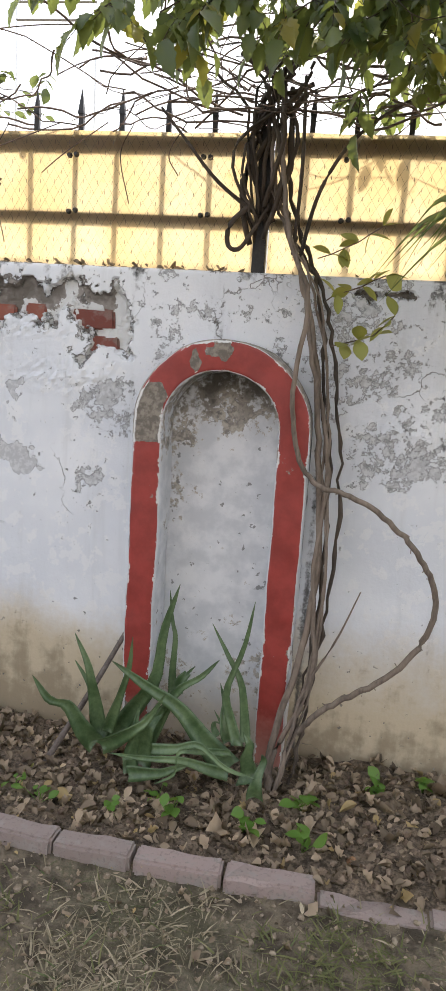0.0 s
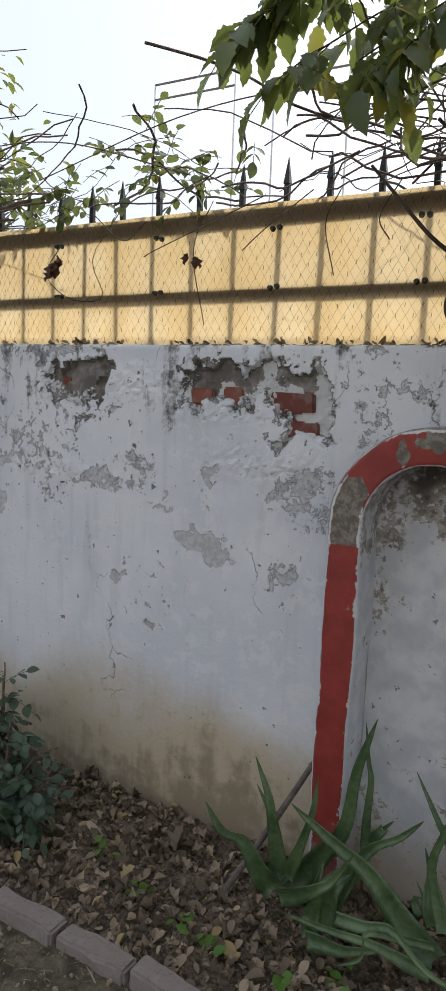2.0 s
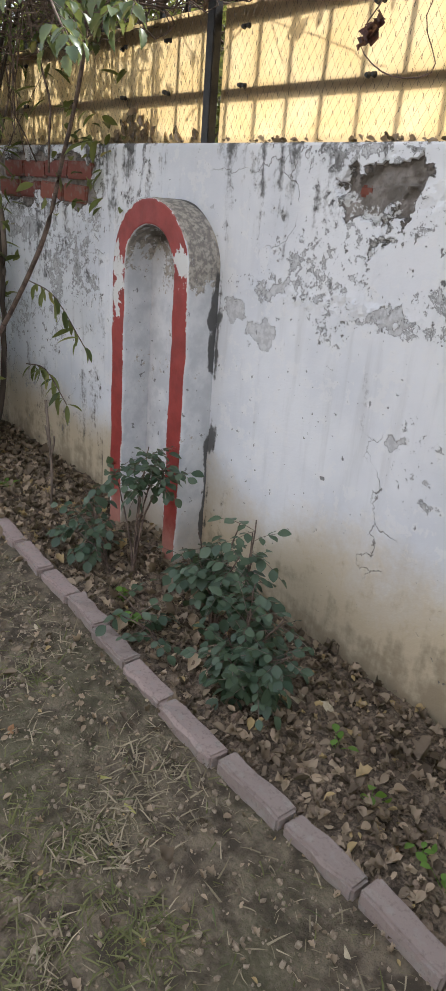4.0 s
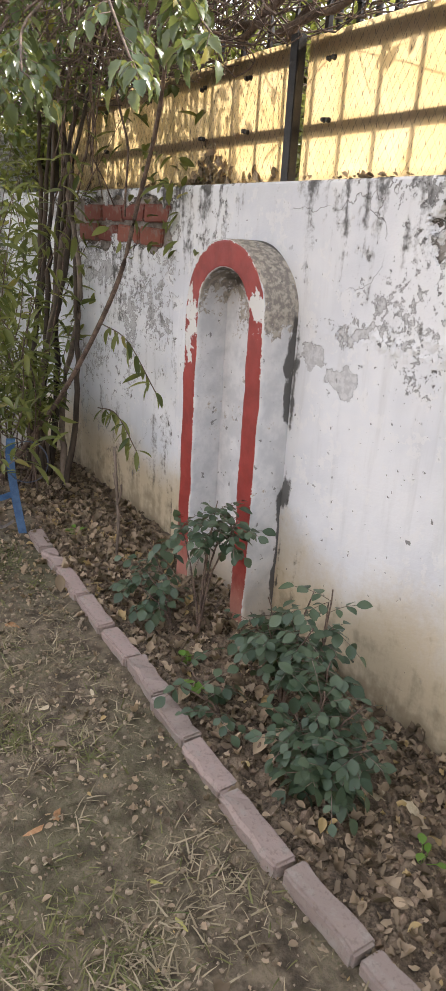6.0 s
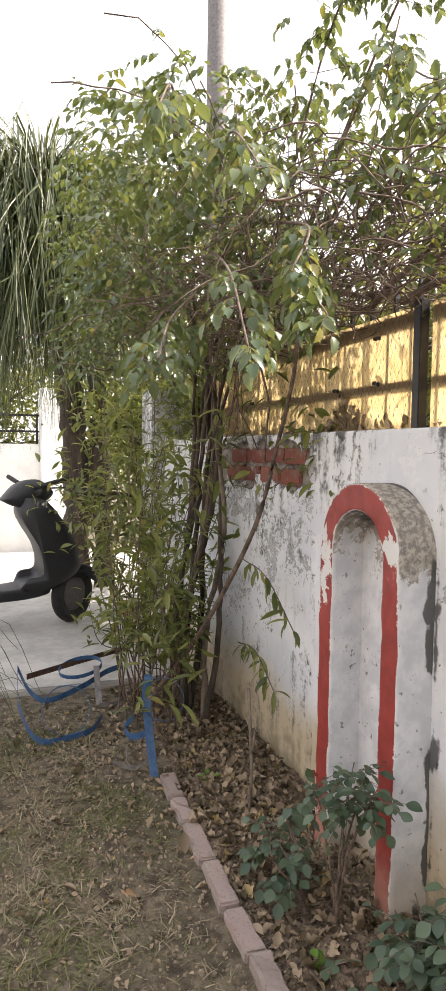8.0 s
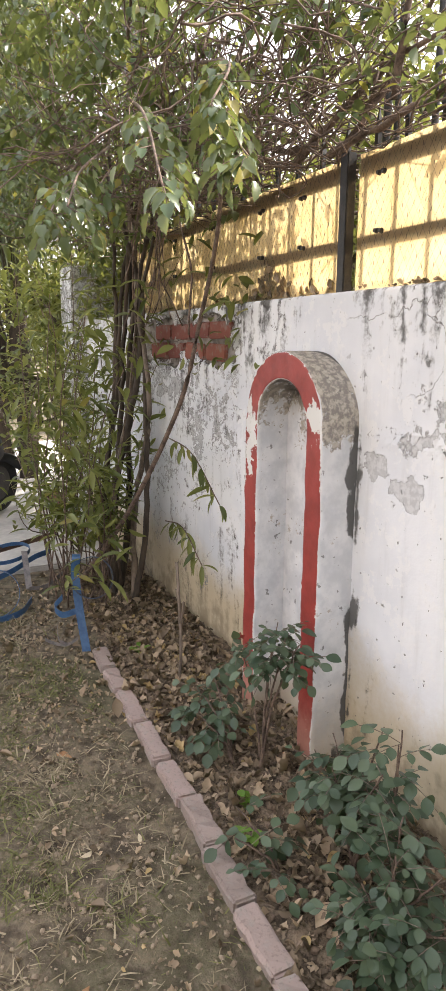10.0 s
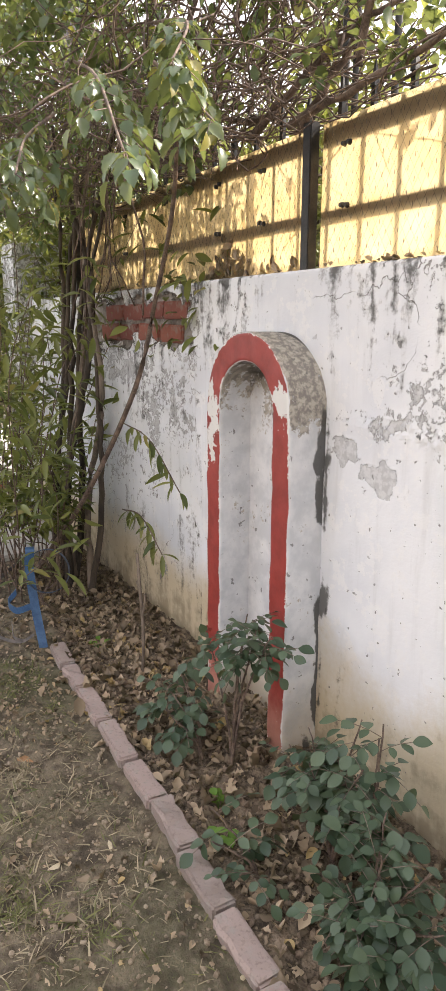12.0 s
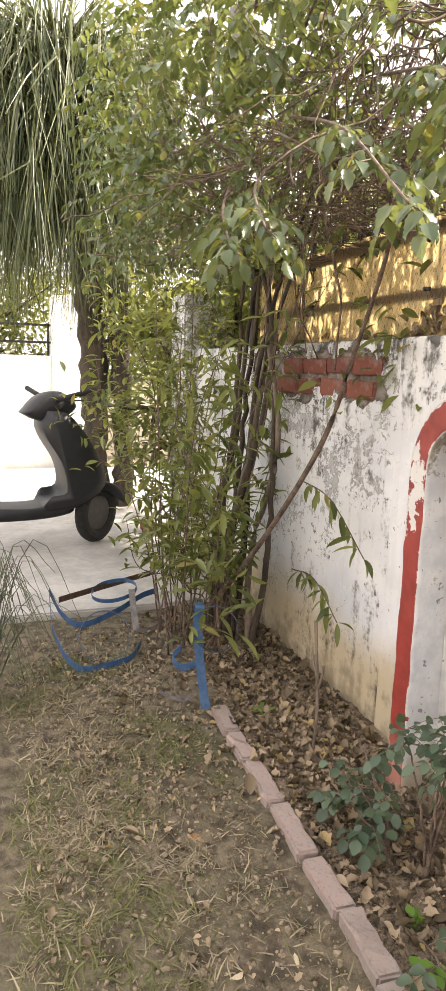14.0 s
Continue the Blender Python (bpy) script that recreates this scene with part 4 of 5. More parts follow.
# knot of thick stems round the post, above the wall
s = Soup()
for k in range(14):
    a = V(0.76 + rng.normal() * 0.022, 2.36 + rng.normal() * 0.02, 1.62 + rng.uniform(0, 0.15))
    s.tube(smooth_path([a, a + V(rng.normal() * 0.05, -0.02, 0.18), a + V(rng.normal() * 0.045, -0.01, 0.34), a + V(rng.normal() * 0.08, -0.02, 0.42)], 16) + rng.normal(size=(16, 3)) * 0.003, rng.uniform(0.003, 0.0095), 6)
s.tube(smooth_path([(0.73, 2.33, 1.76), (0.67, 2.32, 1.70), (0.665, 2.32, 1.64), (0.70, 2.32, 1.63), (0.74, 2.33, 1.69), (0.78, 2.34, 1.76)], 20), np.linspace(0.009, 0.006, 20), 6)
s.tube(smooth_path([(0.76, 2.35, 1.72), (0.62, 2.33, 1.82), (0.52, 2.32, 1.93), (0.44, 2.33, 2.02)], 20), np.linspace(0.007, 0.004, 20), 6)
s.tube(smooth_path([(0.88, 2.32, 1.6), (0.93, 2.3, 1.8), (1.03, 2.3, 1.95), (1.2, 2.3, 2.06)], 20), np.linspace(0.007, 0.004, 20), 6)
s.tube(smooth_path([(0.86, 2.33, 1.62), (0.87, 2.31, 1.85), (0.86, 2.32, 2.1)], 16), 0.006, 6)
s.part("knot", M_BARK_DARK, vine, "dark knot of old twisted stems")
g = Growth()
for p, n in (((0.94, 2.24, 1.6), 5), ((0.97, 2.22, 1.48), 5), ((1.0, 2.22, 1.36), 4)):
    sh = wander(p, (0.9, -0.4, 0.25), 0.2, 5, 0.4)
    g.wood.tube(sh, 0.0018, 4)
    for q in sh[1:]:
        for _ in range(2):
            g.leaf(q, rng.normal(size=3) * V(0.8, 0.3, 0.6), rng.uniform(0.045, 0.065))
g.finish(vine, leaf_template(0.72, 5, 0.1, 0.1), M_LIGHT_LEAF, M_TWIG, "yellow_shoot", "shoot_growth", "yellowish green young leaves")
# overhanging canopy
g = Growth()
for k in range(620):
    p = V(0.45 + 2.5 * rng.uniform() ** 0.8, rng.uniform(0.9, 2.6), 0)
    p[2] = rng.uniform(2.08, 2.75) + 0.1 * (p[0] < 0.7) + 0.45 * max(0, 1.85 - p[1])
    g.compound(p, (rng.normal() * 0.8 - 0.2, rng.normal() * 0.7 - 0.4, rng.normal() * 0.3), rng.uniform(0.14, 0.22), 3, rng.uniform(0.055, 0.08), 0.7)
# unseen sprays added farther right and overhead to shade that end of the wall
for k in range(420):
    g.compound(V(rng.uniform(1.4, 4.0), rng.uniform(-0.2, 2.3), rng.uniform(2.4, 3.3)), (rng.normal(), rng.normal(), rng.normal() * 0.3), rng.uniform(0.16, 0.24), 3, rng.uniform(0.07, 0.1), 0.7)
for k in range(90):
    g.compound(V(rng.uniform(0.95, 1.8), rng.uniform(1.95, 2.5), rng.uniform(2.04, 2.4)), (rng.normal(), rng.normal() - 0.2, rng.normal() * 0.3), rng.uniform(0.12, 0.2), 3, rng.uniform(0.05, 0.075), 0.7)
for tip in ((0.3, 1.9, 2.12), (0.44, 1.86, 2.0), (0.55, 1.9, 2.0), (0.62, 1.85, 1.97), (0.38, 1.95, 2.2), (0.85, 1.9, 1.99), (0.95, 1.9, 2.02), (1.05, 1.92, 2.0), (1.2, 1.9, 2.02), (0.72, 1.9, 2.05), (0.5, 1.8, 2.2), (1.35, 1.9, 2.02)):
    a = V(tip[0] + 0.35, 2.15, tip[2] + 0.3)
    st = smooth_path([a, (np.array(tip) + a) / 2 + V(0, 0, 0.08), V(*tip) + V(0, 0, 0.08)], 8)
    g.wood.tube(st, 0.0017, 4)
    for q in st[3:]:
        for _ in range(2):
            g.compound(q, (rng.normal() - 0.3, rng.normal() * 0.6 - 0.3, -0.3), 0.13, 2, rng.uniform(0.055, 0.08), 0.8)
for k in range(40):
    g.wood.tube(above(wander((rng.uniform(0.75, 2.0), rng.uniform(2.0, 2.45), rng.uniform(2.05, 2.4)), (rng.normal(), rng.normal() * 0.3, rng.normal() * 0.4 + 0.2), 0.5, 12, 0.9), 2.02), rng.uniform(0.0006, 0.0017), 4)
g.finish(vine, LEAF_TOOTHED, M_CANOPY, M_BARK_DARK, "canopy", "branchwork", "hanging green serrated leaves")
local(vine)
frond = empty("palm_frond", 1.6, 1.98, 1.8, "green palm frond reaching in over the wall", "palm frond")
s = Soup()
s.tube(smooth_path([(2.0, 1.98, 1.98), (1.75, 1.98, 1.9), (1.288, 1.98, 1.691)], 8), 0.006, 5)
s.part("stalk", M_BARK, frond)
for ex, ez in ((1.091, 1.525), (1.115, 1.471), (1.133, 1.481), (1.177, 1.466), (1.206, 1.485), (1.247, 1.514), (1.144, 1.557), (1.115, 1.548), (1.185, 1.529), (1.221, 1.545), (1.160, 1.617), (1.194, 1.588)):
    e = V(ex, 2.0 + rng.normal() * 0.03, ez)
    o = V(1.288 + rng.uniform(-0.01, 0.12), 1.98, 1.691 + rng.uniform(-0.01, 0.05))
    c = smooth_path([o, (o + e) / 2 + V(0, 0, 0.045), e], 8)
    wv = V(0.3, 0.2, 0.9) * 0.0095
    wd = np.array([[0.6], [0.9], [1], [1], [0.9], [0.7], [0.4], [0.05]])
    s = Soup()
    s.add(np.concatenate([c - wv * wd, c + V(0, 0.003, 0), c + wv * wd]), [(i, i + 1, i + 9, i + 8) for i in range(7)] + [(i + 8, i + 9, i + 17, i + 16) for i in range(7)])
    s.part("leaflet", M_CANOPY, frond)
local(frond)

# ---- dry stems woven along the fence top ----
tangle = empty("dry_vine_tangle", -0.5, 2.42, 1.98, "brown leafless vine stems woven along the fence spikes", "vine tangle")
s = Soup()
for k in range(46):
    x = rng.uniform(-2.3, 1.4)
    sg = rng.choice((-1, 1))
    s.tube(above(wander((x, 2.42 + rng.normal() * 0.05, 2.02 + abs(rng.normal()) * 0.05), (sg, rng.normal() * 0.12, rng.normal() * 0.12), rng.uniform(0.4, 1.1), 14, 0.65), 1.985, 2.16), rng.uniform(0.0012, 0.0042), 4)
for k in range(60):   # thicker knot over the first niche
    s.tube(above(wander((0.75 + rng.normal() * 0.22, 2.36 + rng.normal() * 0.07, 2.04 + abs(rng.normal()) * 0.07), (rng.normal(), rng.normal() * 0.3, rng.normal() * 0.4), rng.uniform(0.2, 0.7), 9, 0.7), 1.98, 2.25), rng.uniform(0.0012, 0.004), 4)
for k in range(280):  # mass by the second post
    s.tube(above(wander((rng.uniform(-2.7, -1.35), 2.36 + rng.normal() * 0.12, 2.0 + abs(rng.normal()) * 0.14 + max(0, -1.7 - rng.uniform(-2.7, -1.35)) * 0.2), (rng.normal(), rng.normal() * 0.3, rng.normal() * 0.5), rng.uniform(0.3, 0.9), 12, 0.9), 1.97, 2.42), rng.uniform(0.0012, 0.004), 4)
for a, b in (((-1.75, 2.4, 2.02), (-1.0, 2.4, 2.2)), ((-1.5, 2.42, 1.99), (-1.1, 2.45, 2.35)), ((-1.55, 2.42, 2.02), (-0.75, 2.4, 2.08)), ((-1.25, 2.43, 2.1), (-1.2, 2.45, 2.5)), ((-1.6, 2.4, 2.05), (-2.2, 2.3, 2.25))):
    a, b = V(*a), V(*b)
    s.tube(smooth_path([a, (a + b) / 2 + rng.normal(size=3) * 0.06, b], 14) + rng.normal(size=(14, 3)) * 0.004, np.linspace(0.014, 0.006, 14), 6)
tagged(s.part("stem_mat", M_TWIG, tangle), "", "", "", "stuff")
s = Soup()
for pts in ([(-0.45, 2.41, 2.0), (-0.52, 2.36, 1.85), (-0.45, 2.33, 1.72), (-0.58, 2.32, 1.715), (-0.70, 2.33, 1.80), (-0.66, 2.36, 1.9)], [(0.1, 2.4, 2.0), (-0.05, 2.36, 1.93), (-0.25, 2.35, 1.86), (-0.3, 2.35, 1.84)],
            [(-0.08, 2.4, 2.0), (-0.12, 2.36, 1.85), (-0.08, 2.37, 1.63)], [(0.5, 2.4, 2.0), (0.46, 2.36, 1.9), (0.49, 2.36, 1.84)], [(0.33, 2.41, 2.0), (0.3, 2.38, 1.9), (0.33, 2.385, 1.76)],
            [(0.25, 2.4, 2.0), (0.12, 2.37, 1.9), (0.05, 2.36, 1.84)], [(-0.55, 2.4, 2.0), (-0.4, 2.37, 1.9), (-0.3, 2.36, 1.95)], [(-0.95, 2.4, 2.02), (-1.05, 2.3, 1.95), (-0.9, 2.2, 1.93)]):
    s.tube(smooth_path(pts, 20), 0.0018, 4)
for a in (0.0, 1.0):
    s.tube(smooth_path([(0.9 - a, 2.3, 2.05), (0.4 - a, 2.28, 2.2), (-0.1 - a, 2.3, 2.22), (-0.7 - a, 2.3, 2.1)], 24), 0.002, 4)
tagged(s.part("trailing_growth", M_TWIG, tangle), "", "", "", "stuff")
s = Soup()
k = 7
s.leaves(LEAF_CRISP, V(-0.64, 2.3, 1.83) + rng.normal(size=(k, 3)) * 0.012, rng.normal(size=(k, 3)), V(0, 0, -1) + rng.normal(size=(k, 3)) * 0.3, rng.uniform(0.03, 0.048, k))
s.leaves(LEAF_CRISP, V(-0.1, 2.34, 1.83) + rng.normal(size=(3, 3)) * 0.008, rng.normal(size=(3, 3)), V(0.2, 0, -1) + rng.normal(size=(3, 3)) * 0.2, rng.uniform(0.025, 0.035, 3))
s.part("dead_leaves", plain("curled_dead_leaf", (0.05, 0.022, 0.016), (0.15, 0.065, 0.045), 40, 0.7), tangle, "curled dead brown leaves")
g = Growth()
for k in range(74):
    g.compound((rng.normal(-0.75, 0.3) if k < 60 else rng.uniform(-0.3, 0.0), 2.4 + rng.normal() * 0.08, 2.05 + abs(rng.normal()) * 0.1), (rng.normal(), rng.normal() * 0.5, rng.normal() * 0.5 + 0.2), 0.1, 2, rng.uniform(0.036, 0.052), 0.5)
g.finish(tangle, LEAF_OVATE, M_VINE_LEAF, M_TWIG, "sprout_foliage", "sprout_growth", "small green leaves")
local(tangle)


# ---- rose bushes ----
def rose(x, y, stems, n, spread, label, group="roses in the bed"):
    th = empty("rose_bush", x, y, 0, label, "rose bush", group)
    g = Growth()
    for dx, dy, h in stems:
        st = smooth_path([(x, y, -0.01), (x + dx * 0.3, y + dy * 0.3, h * 0.5), (x + dx, y + dy, h)], 14) + rng.normal(size=(14, 3)) * 0.002
        w = Soup()
        w.tube(st, np.linspace(0.0055, 0.002, 14), 6)
        w.part("stem", M_TWIG, th)
        for k in range(n):
            q = st[int(rng.uniform(*spread) * 13)]
            way = V(rng.normal(), rng.normal(), rng.normal() * 0.5 + 0.25)
            g.compound(q, way, rng.uniform(0.07, 0.13), 2, rng.uniform(0.026, 0.05), 0.55)
    g.finish(th, LEAF_ROSE, M_ROSE, M_BARK, "foliage", "leaf_stalk")
    return local(th)


rose(-0.52, 1.96, [(0.15, -0.06, 0.14), (0.18, 0.02, 0.22), (0.10, 0.06, 0.28), (0.02, 0.0, 0.30), (-0.06, 0.08, 0.32), (0.05, -0.10, 0.18), (0.12, -0.02, 0.09), (-0.02, -0.06, 0.22)], 19, (0.4, 1.0), "bushy dark green rose bush in the flower bed")
rose(-0.8, 2.08, [(0.02, 0.06, 0.42), (-0.12, 0.0, 0.34), (0.12, -0.02, 0.36), (-0.18, -0.02, 0.26), (-0.04, -0.06, 0.3), (0.16, 0.0, 0.28)], 14, (0.5, 1.0), "open rose bush close to the damp wall")
rose(-0.66, 2.08, [(0.02, 0.0, 0.5), (-0.01, 0.02, 0.44)], 4, (0.75, 1.0), "thin upright rose shoot beside a larger bush")
rose(-0.84, 1.88, [(-0.06, -0.12, 0.13), (0.05, -0.10, 0.1), (-0.14, -0.07, 0.15)], 4, (0.5, 1.0), "low sprawling rose shoots beside the kerb")
rose(-1.29, 2.06, [(-0.17, 0.0, 0.42), (0.11, 0.02, 0.52), (0.03, 0.03, 0.54), (0.18, 0.02, 0.53), (0.1, -0.02, 0.5)], 10, (0.86, 1.0), "tall rose bush with bare stems before a niche")
rose(-1.37, 2.0, [(-0.14, -0.05, 0.2), (-0.2, 0.0, 0.28), (-0.09, -0.08, 0.14), (-0.22, -0.06, 0.12)], 9, (0.6, 1.0), "small rose bush with dense leaves")
b = Soup()
b.leaves(LEAF_OVATE, V(-1.46, 2.06, 0.415) + rng.normal(size=(14, 3)) * 0.004, rng.normal(size=(14, 3)), rng.normal(size=(14, 3)) + V(0, 0, 0.6), np.full(14, 0.02))
tagged(b.part("rose_flower", plain("faded_red_petals", (0.22, 0.02, 0.02), (0.3, 0.05, 0.03), 30, 0.6), None, "small wilted dark red rose on its stem"), "", "flower")

# ---- sapling and wall sprigs ----
sap = empty("sapling", -1.97, 2.04, 0, "thin leafless sapling with drooping top leaves", "sapling")
s = Soup()
s.tube(smooth_path([(-1.97, 2.04, -0.02), (-1.965, 2.05, 0.2), (-2.03, 2.06, 0.52)], 10), 0.007, 6)
s.tube(smooth_path([(-1.965, 2.05, 0.28), (-1.94, 2.05, 0.34), (-1.935, 2.05, 0.38)], 6), 0.005, 5)
s.tube(smooth_path([(-1.975, 2.05, 0.3), (-2.02, 2.06, 0.36), (-2.04, 2.06, 0.4)], 6), 0.004, 5)
s.part("stem", M_BARK, sap)
local(sap)
sprig = empty("hanging_sprigs", -2.3, 2.25, 0.5, "leafy green sprigs hanging in front of the wall", "sprig")
g = Growth()
for a, b in (((-2.6, 2.25, 0.96), (-2.08, 2.28, 0.73)), ((-2.62, 2.24, 0.54), (-2.2, 2.25, 0.43))):
    st = smooth_path([a, (V(*a) + V(*b)) / 2 + V(0, 0, 0.07), b], 13)
    g.wood.tube(st, 0.003, 4)
    for q in st[2:]:
        for _ in range(2):
            g.leaf(q, V(rng.normal() * 0.7 + 0.4, rng.normal() * 0.5 - 0.2, -0.5 + rng.normal() * 0.3), rng.uniform(0.07, 0.11))
g.finish(sprig, LEAF_LANCE, M_SHRUB, M_TWIG, "foliage", "stalk_growth")
local(sprig)

# ---- the old climber and shrub at the far end ----
climber = empty("old_climber", -3.1, 2.2, 0, "old climbing vine with many bare trunks and a leafy crown", "climber")
for k in range(9):
    x0, y0 = -3.0 - 0.05 * k + rng.normal() * 0.03, 2.2 - 0.03 * (k % 4) + rng.normal() * 0.03
    st = smooth_path([(x0 + 0.03, y0, -0.02), (x0 - 0.05 + rng.normal() * 0.09, y0 + 0.05 + rng.normal() * 0.04, 0.5), (x0 + 0.05 + rng.normal() * 0.12, 2.24, 1.1), (x0 + 0.2 + rng.normal() * 0.14, 2.25, 1.7), (x0 + 0.4 + rng.normal() * 0.25, 2.2 + rng.normal() * 0.1, 2.3)], 30)
    s = Soup()
    s.tube(st + rng.normal(size=(30, 3)) * 0.004, np.linspace(0.026, 0.009, 30) * rng.uniform(0.45, 1.0), 7)
    s.part("trunk", M_BARK if k % 4 == 1 else M_BARK_DARK, climber)
s = Soup()
s.tube(smooth_path([(-3.25, 1.9, 0.0), (-2.8, 2.1, 0.55), (-2.35, 2.2, 1.12), (-2.15, 2.22, 1.5), (-1.95, 2.2, 1.8), (-1.8, 2.15, 2.05)], 40), np.linspace(0.014, 0.007, 40), 6)
s.part("leaning_stem", M_TWIG, climber)
for k in range(9):
    s = Soup()
    s.tube(wander((rng.uniform(-3.0, -2.35), 2.2 + rng.normal() * 0.06, 2.05), (rng.normal() * 0.25, rng.normal() * 0.1, -1), rng.uniform(0.4, 0.9), 10, 0.35), rng.uniform(0.002, 0.005), 5)
    s.part("hanging_stem", M_TWIG, climber)
g = Growth()
for k in range(1650):
    p = V(rng.uniform(-4.4, -1.75), rng.uniform(1.55, 2.7), rng.uniform(1.95, 3.3))
    if p[2] > 2.45 + (-1.75 - p[0]) * 1.1 or (p[2] < 2.25 and p[0] > -2.7 and rng.uniform() < 0.75):
        continue
    g.compound(p, (rng.normal() + 0.2, rng.normal() - 0.3, rng.normal() * 0.4), rng.uniform(0.12, 0.2), 3, rng.uniform(0.038, 0.062), 0.6)
for a, m, b in (((-2.2, 1.95, 2.3), (-1.45, 1.74, 2.02), (-0.9, 1.58, 1.72)), ((-2.3, 1.9, 2.15), (-1.75, 1.64, 1.93), (-1.26, 1.47, 1.73)), ((-2.2, 1.95, 2.5), (-1.5, 1.75, 2.45), (-1.0, 1.65, 2.15)),
                ((-2.4, 1.8, 2.1), (-1.9, 1.6, 1.9), (-1.5, 1.48, 1.73)), ((-1.9, 2.1, 2.25), (-1.4, 1.95, 2.02), (-0.98, 1.82, 1.82)), ((-1.9, 2.1, 2.35), (-1.35, 1.95, 2.15), (-1.05, 1.75, 1.93)), ((-2.2, 1.8, 2.6), (-1.6, 1.6, 2.6), (-1.2, 1.45, 2.35))):
    st = smooth_path([a, m, b], 18)
    g.wood.tube(st, np.linspace(0.006, 0.0025, 18), 5)
    for q in st[6:]:
        for _ in range(2):
            g.compound(q, (rng.normal() + 0.3, rng.normal() - 0.2, -0.2 + rng.normal() * 0.3), rng.uniform(0.08, 0.12), 2, rng.uniform(0.036, 0.055), 0.8)
for a, m, b in (((-2.4, 2.4, 2.3), (-2.0, 2.55, 3.0), (-1.5, 2.5, 2.75)), ((-2.3, 2.4, 2.3), (-1.8, 2.5, 2.7), (-1.3, 2.45, 2.5)), ((-2.5, 2.5, 2.5), (-2.0, 2.7, 3.4), (-1.6, 2.7, 3.3)), ((-2.6, 2.4, 2.5), (-2.3, 2.5, 3.3), (-1.9, 2.5, 3.5)), ((-2.0, 2.4, 2.2), (-1.6, 2.4, 2.45), (-1.2, 2.35, 2.3))):
    st = smooth_path([a, m, b], 20)
    g.wood.tube(st, np.linspace(0.008, 0.003, 20), 5)
    for q in st[5:]:
        for _ in range(3):
            g.compound(q + rng.normal(size=3) * 0.06, (rng.normal(), rng.normal(), rng.normal() * 0.5), rng.uniform(0.1, 0.17), 2, rng.uniform(0.045, 0.065), 0.7)
for k in range(430):
    p = V(rng.uniform(-3.6, -1.6), rng.uniform(1.8, 2.6), rng.uniform(1.95, 2.5))
    g.wood.tube(above(wander(p, (rng.normal(), rng.normal() * 0.5, rng.normal() * 0.6), rng.uniform(0.3, 0.9), 9, 0.7), 1.9, 2.7), rng.uniform(0.001, 0.0032), 4)
g.finish(climber, LEAF_TOOTHED, M_VINE_LEAF, M_TWIG, "crown", "branchwork", "thick crown of serrated green leaves")
local(climber)

def tall_shrub(x, y, count, spread, low, high, label):
    th = empty("tall_shrub", x, y, 0, label, "shrub", "shrubs at the wall end")
    g = Growth()
    for k in range(count):
        b = V(x + rng.normal() * 0.16, y + rng.normal() * 0.1, 0)
        e = b + V(*(np.clip(rng.normal(size=2), -1.3, 1.3) * (spread, spread * 0.6) + (0.1, 0.03)), rng.uniform(low, high))
        st = smooth_path([b, b + (e - b) * 0.3 + rng.normal(size=3) * 0.07, b + (e - b) * 0.65 + rng.normal(size=3) * 0.1, e + V(rng.normal() * 0.12, rng.normal() * 0.1, -0.05)], 22)
        g.wood.tube(st, np.linspace(0.005, 0.0015, 22), 5)
        for q in st[st[:, 2] > 0.38]:
            for _ in range(3):
                g.leaf(q + rng.normal(size=3) * 0.05, V(rng.normal(), rng.normal(), rng.normal() * 0.5), rng.uniform(0.06, 0.13))
    g.finish(th, LEAF_LANCE, M_SHRUB, M_TWIG, "foliage", "stem_growth")
    return local(th)


tall_shrub(-3.22, 1.93, 35, 0.38, 0.5, 2.0, "tall thin-stemmed shrub with narrow green leaves")
tall_shrub(-4.2, 2.28, 13, 0.28, 0.9, 2.5, "leafy thin-stemmed shrub beside the driveway")
tall_shrub(-5.0, 2.5, 8, 0.28, 1.0, 2.4, "loose green shrub beside the parked scooter")


def far_tree(x, y, h, spread, n, leaf_size, label, mat_leaf):
    th = empty("tree", x, y, 0, label, "tree", "trees behind the wall")
    s = Soup()
    g = Growth()
    trunk = smooth_path([(x, y, -0.05), (x + 0.05, y, h * 0.3), (x - 0.05, y + 0.05, h * 0.55)], 14)
    s.tube(trunk, np.linspace(0.09, 0.05, 14), 8)
    s.part("trunk", M_BARK_DARK, th)
    for k in range(22):
        st = wander(trunk[rng.integers(6, 14)], (rng.normal(), rng.normal(), 0.7 + rng.normal() * 0.4), spread * rng.uniform(0.7, 1.3), 9, 0.45)
        g.wood.tube(st, np.linspace(0.03, 0.006, 10), 5)
        for q in st[3:]:
            for _ in range(n):
                g.leaf(q + rng.normal(size=3) * spread * 0.16, V(rng.normal(), rng.normal(), rng.normal() * 0.6 - 0.2), leaf_size * rng.uniform(0.7, 1.3))
    g.finish(th, LEAF_NARROW, mat_leaf, M_BARK_DARK, "crown", "limbwork")
    return local(th)


far_tree(-2.9, 3.4, 3.7, 1.05, 60, 0.075, "leafy tree with sunlit crown rising over the fence", M_SHRUB)
far_tree(-4.75, 2.75, 3.0, 0.95, 52, 0.075, "dense leafy tree at the end of the wall", M_SHRUB)
far_tree(-5.6, 2.75, 3.0, 0.75, 34, 0.07, "dense leafy tree beside the palm", M_SHRUB)
far_tree(-4.3, 3.5, 4.1, 1.3, 52, 0.075, "leafy tree with yellowish green sunlit crown behind the wall", M_SHRUB)
far_tree(-6.0, 3.6, 4.0, 1.3, 22, 0.085, "leafy green tree behind the wall end", M_SHRUB)

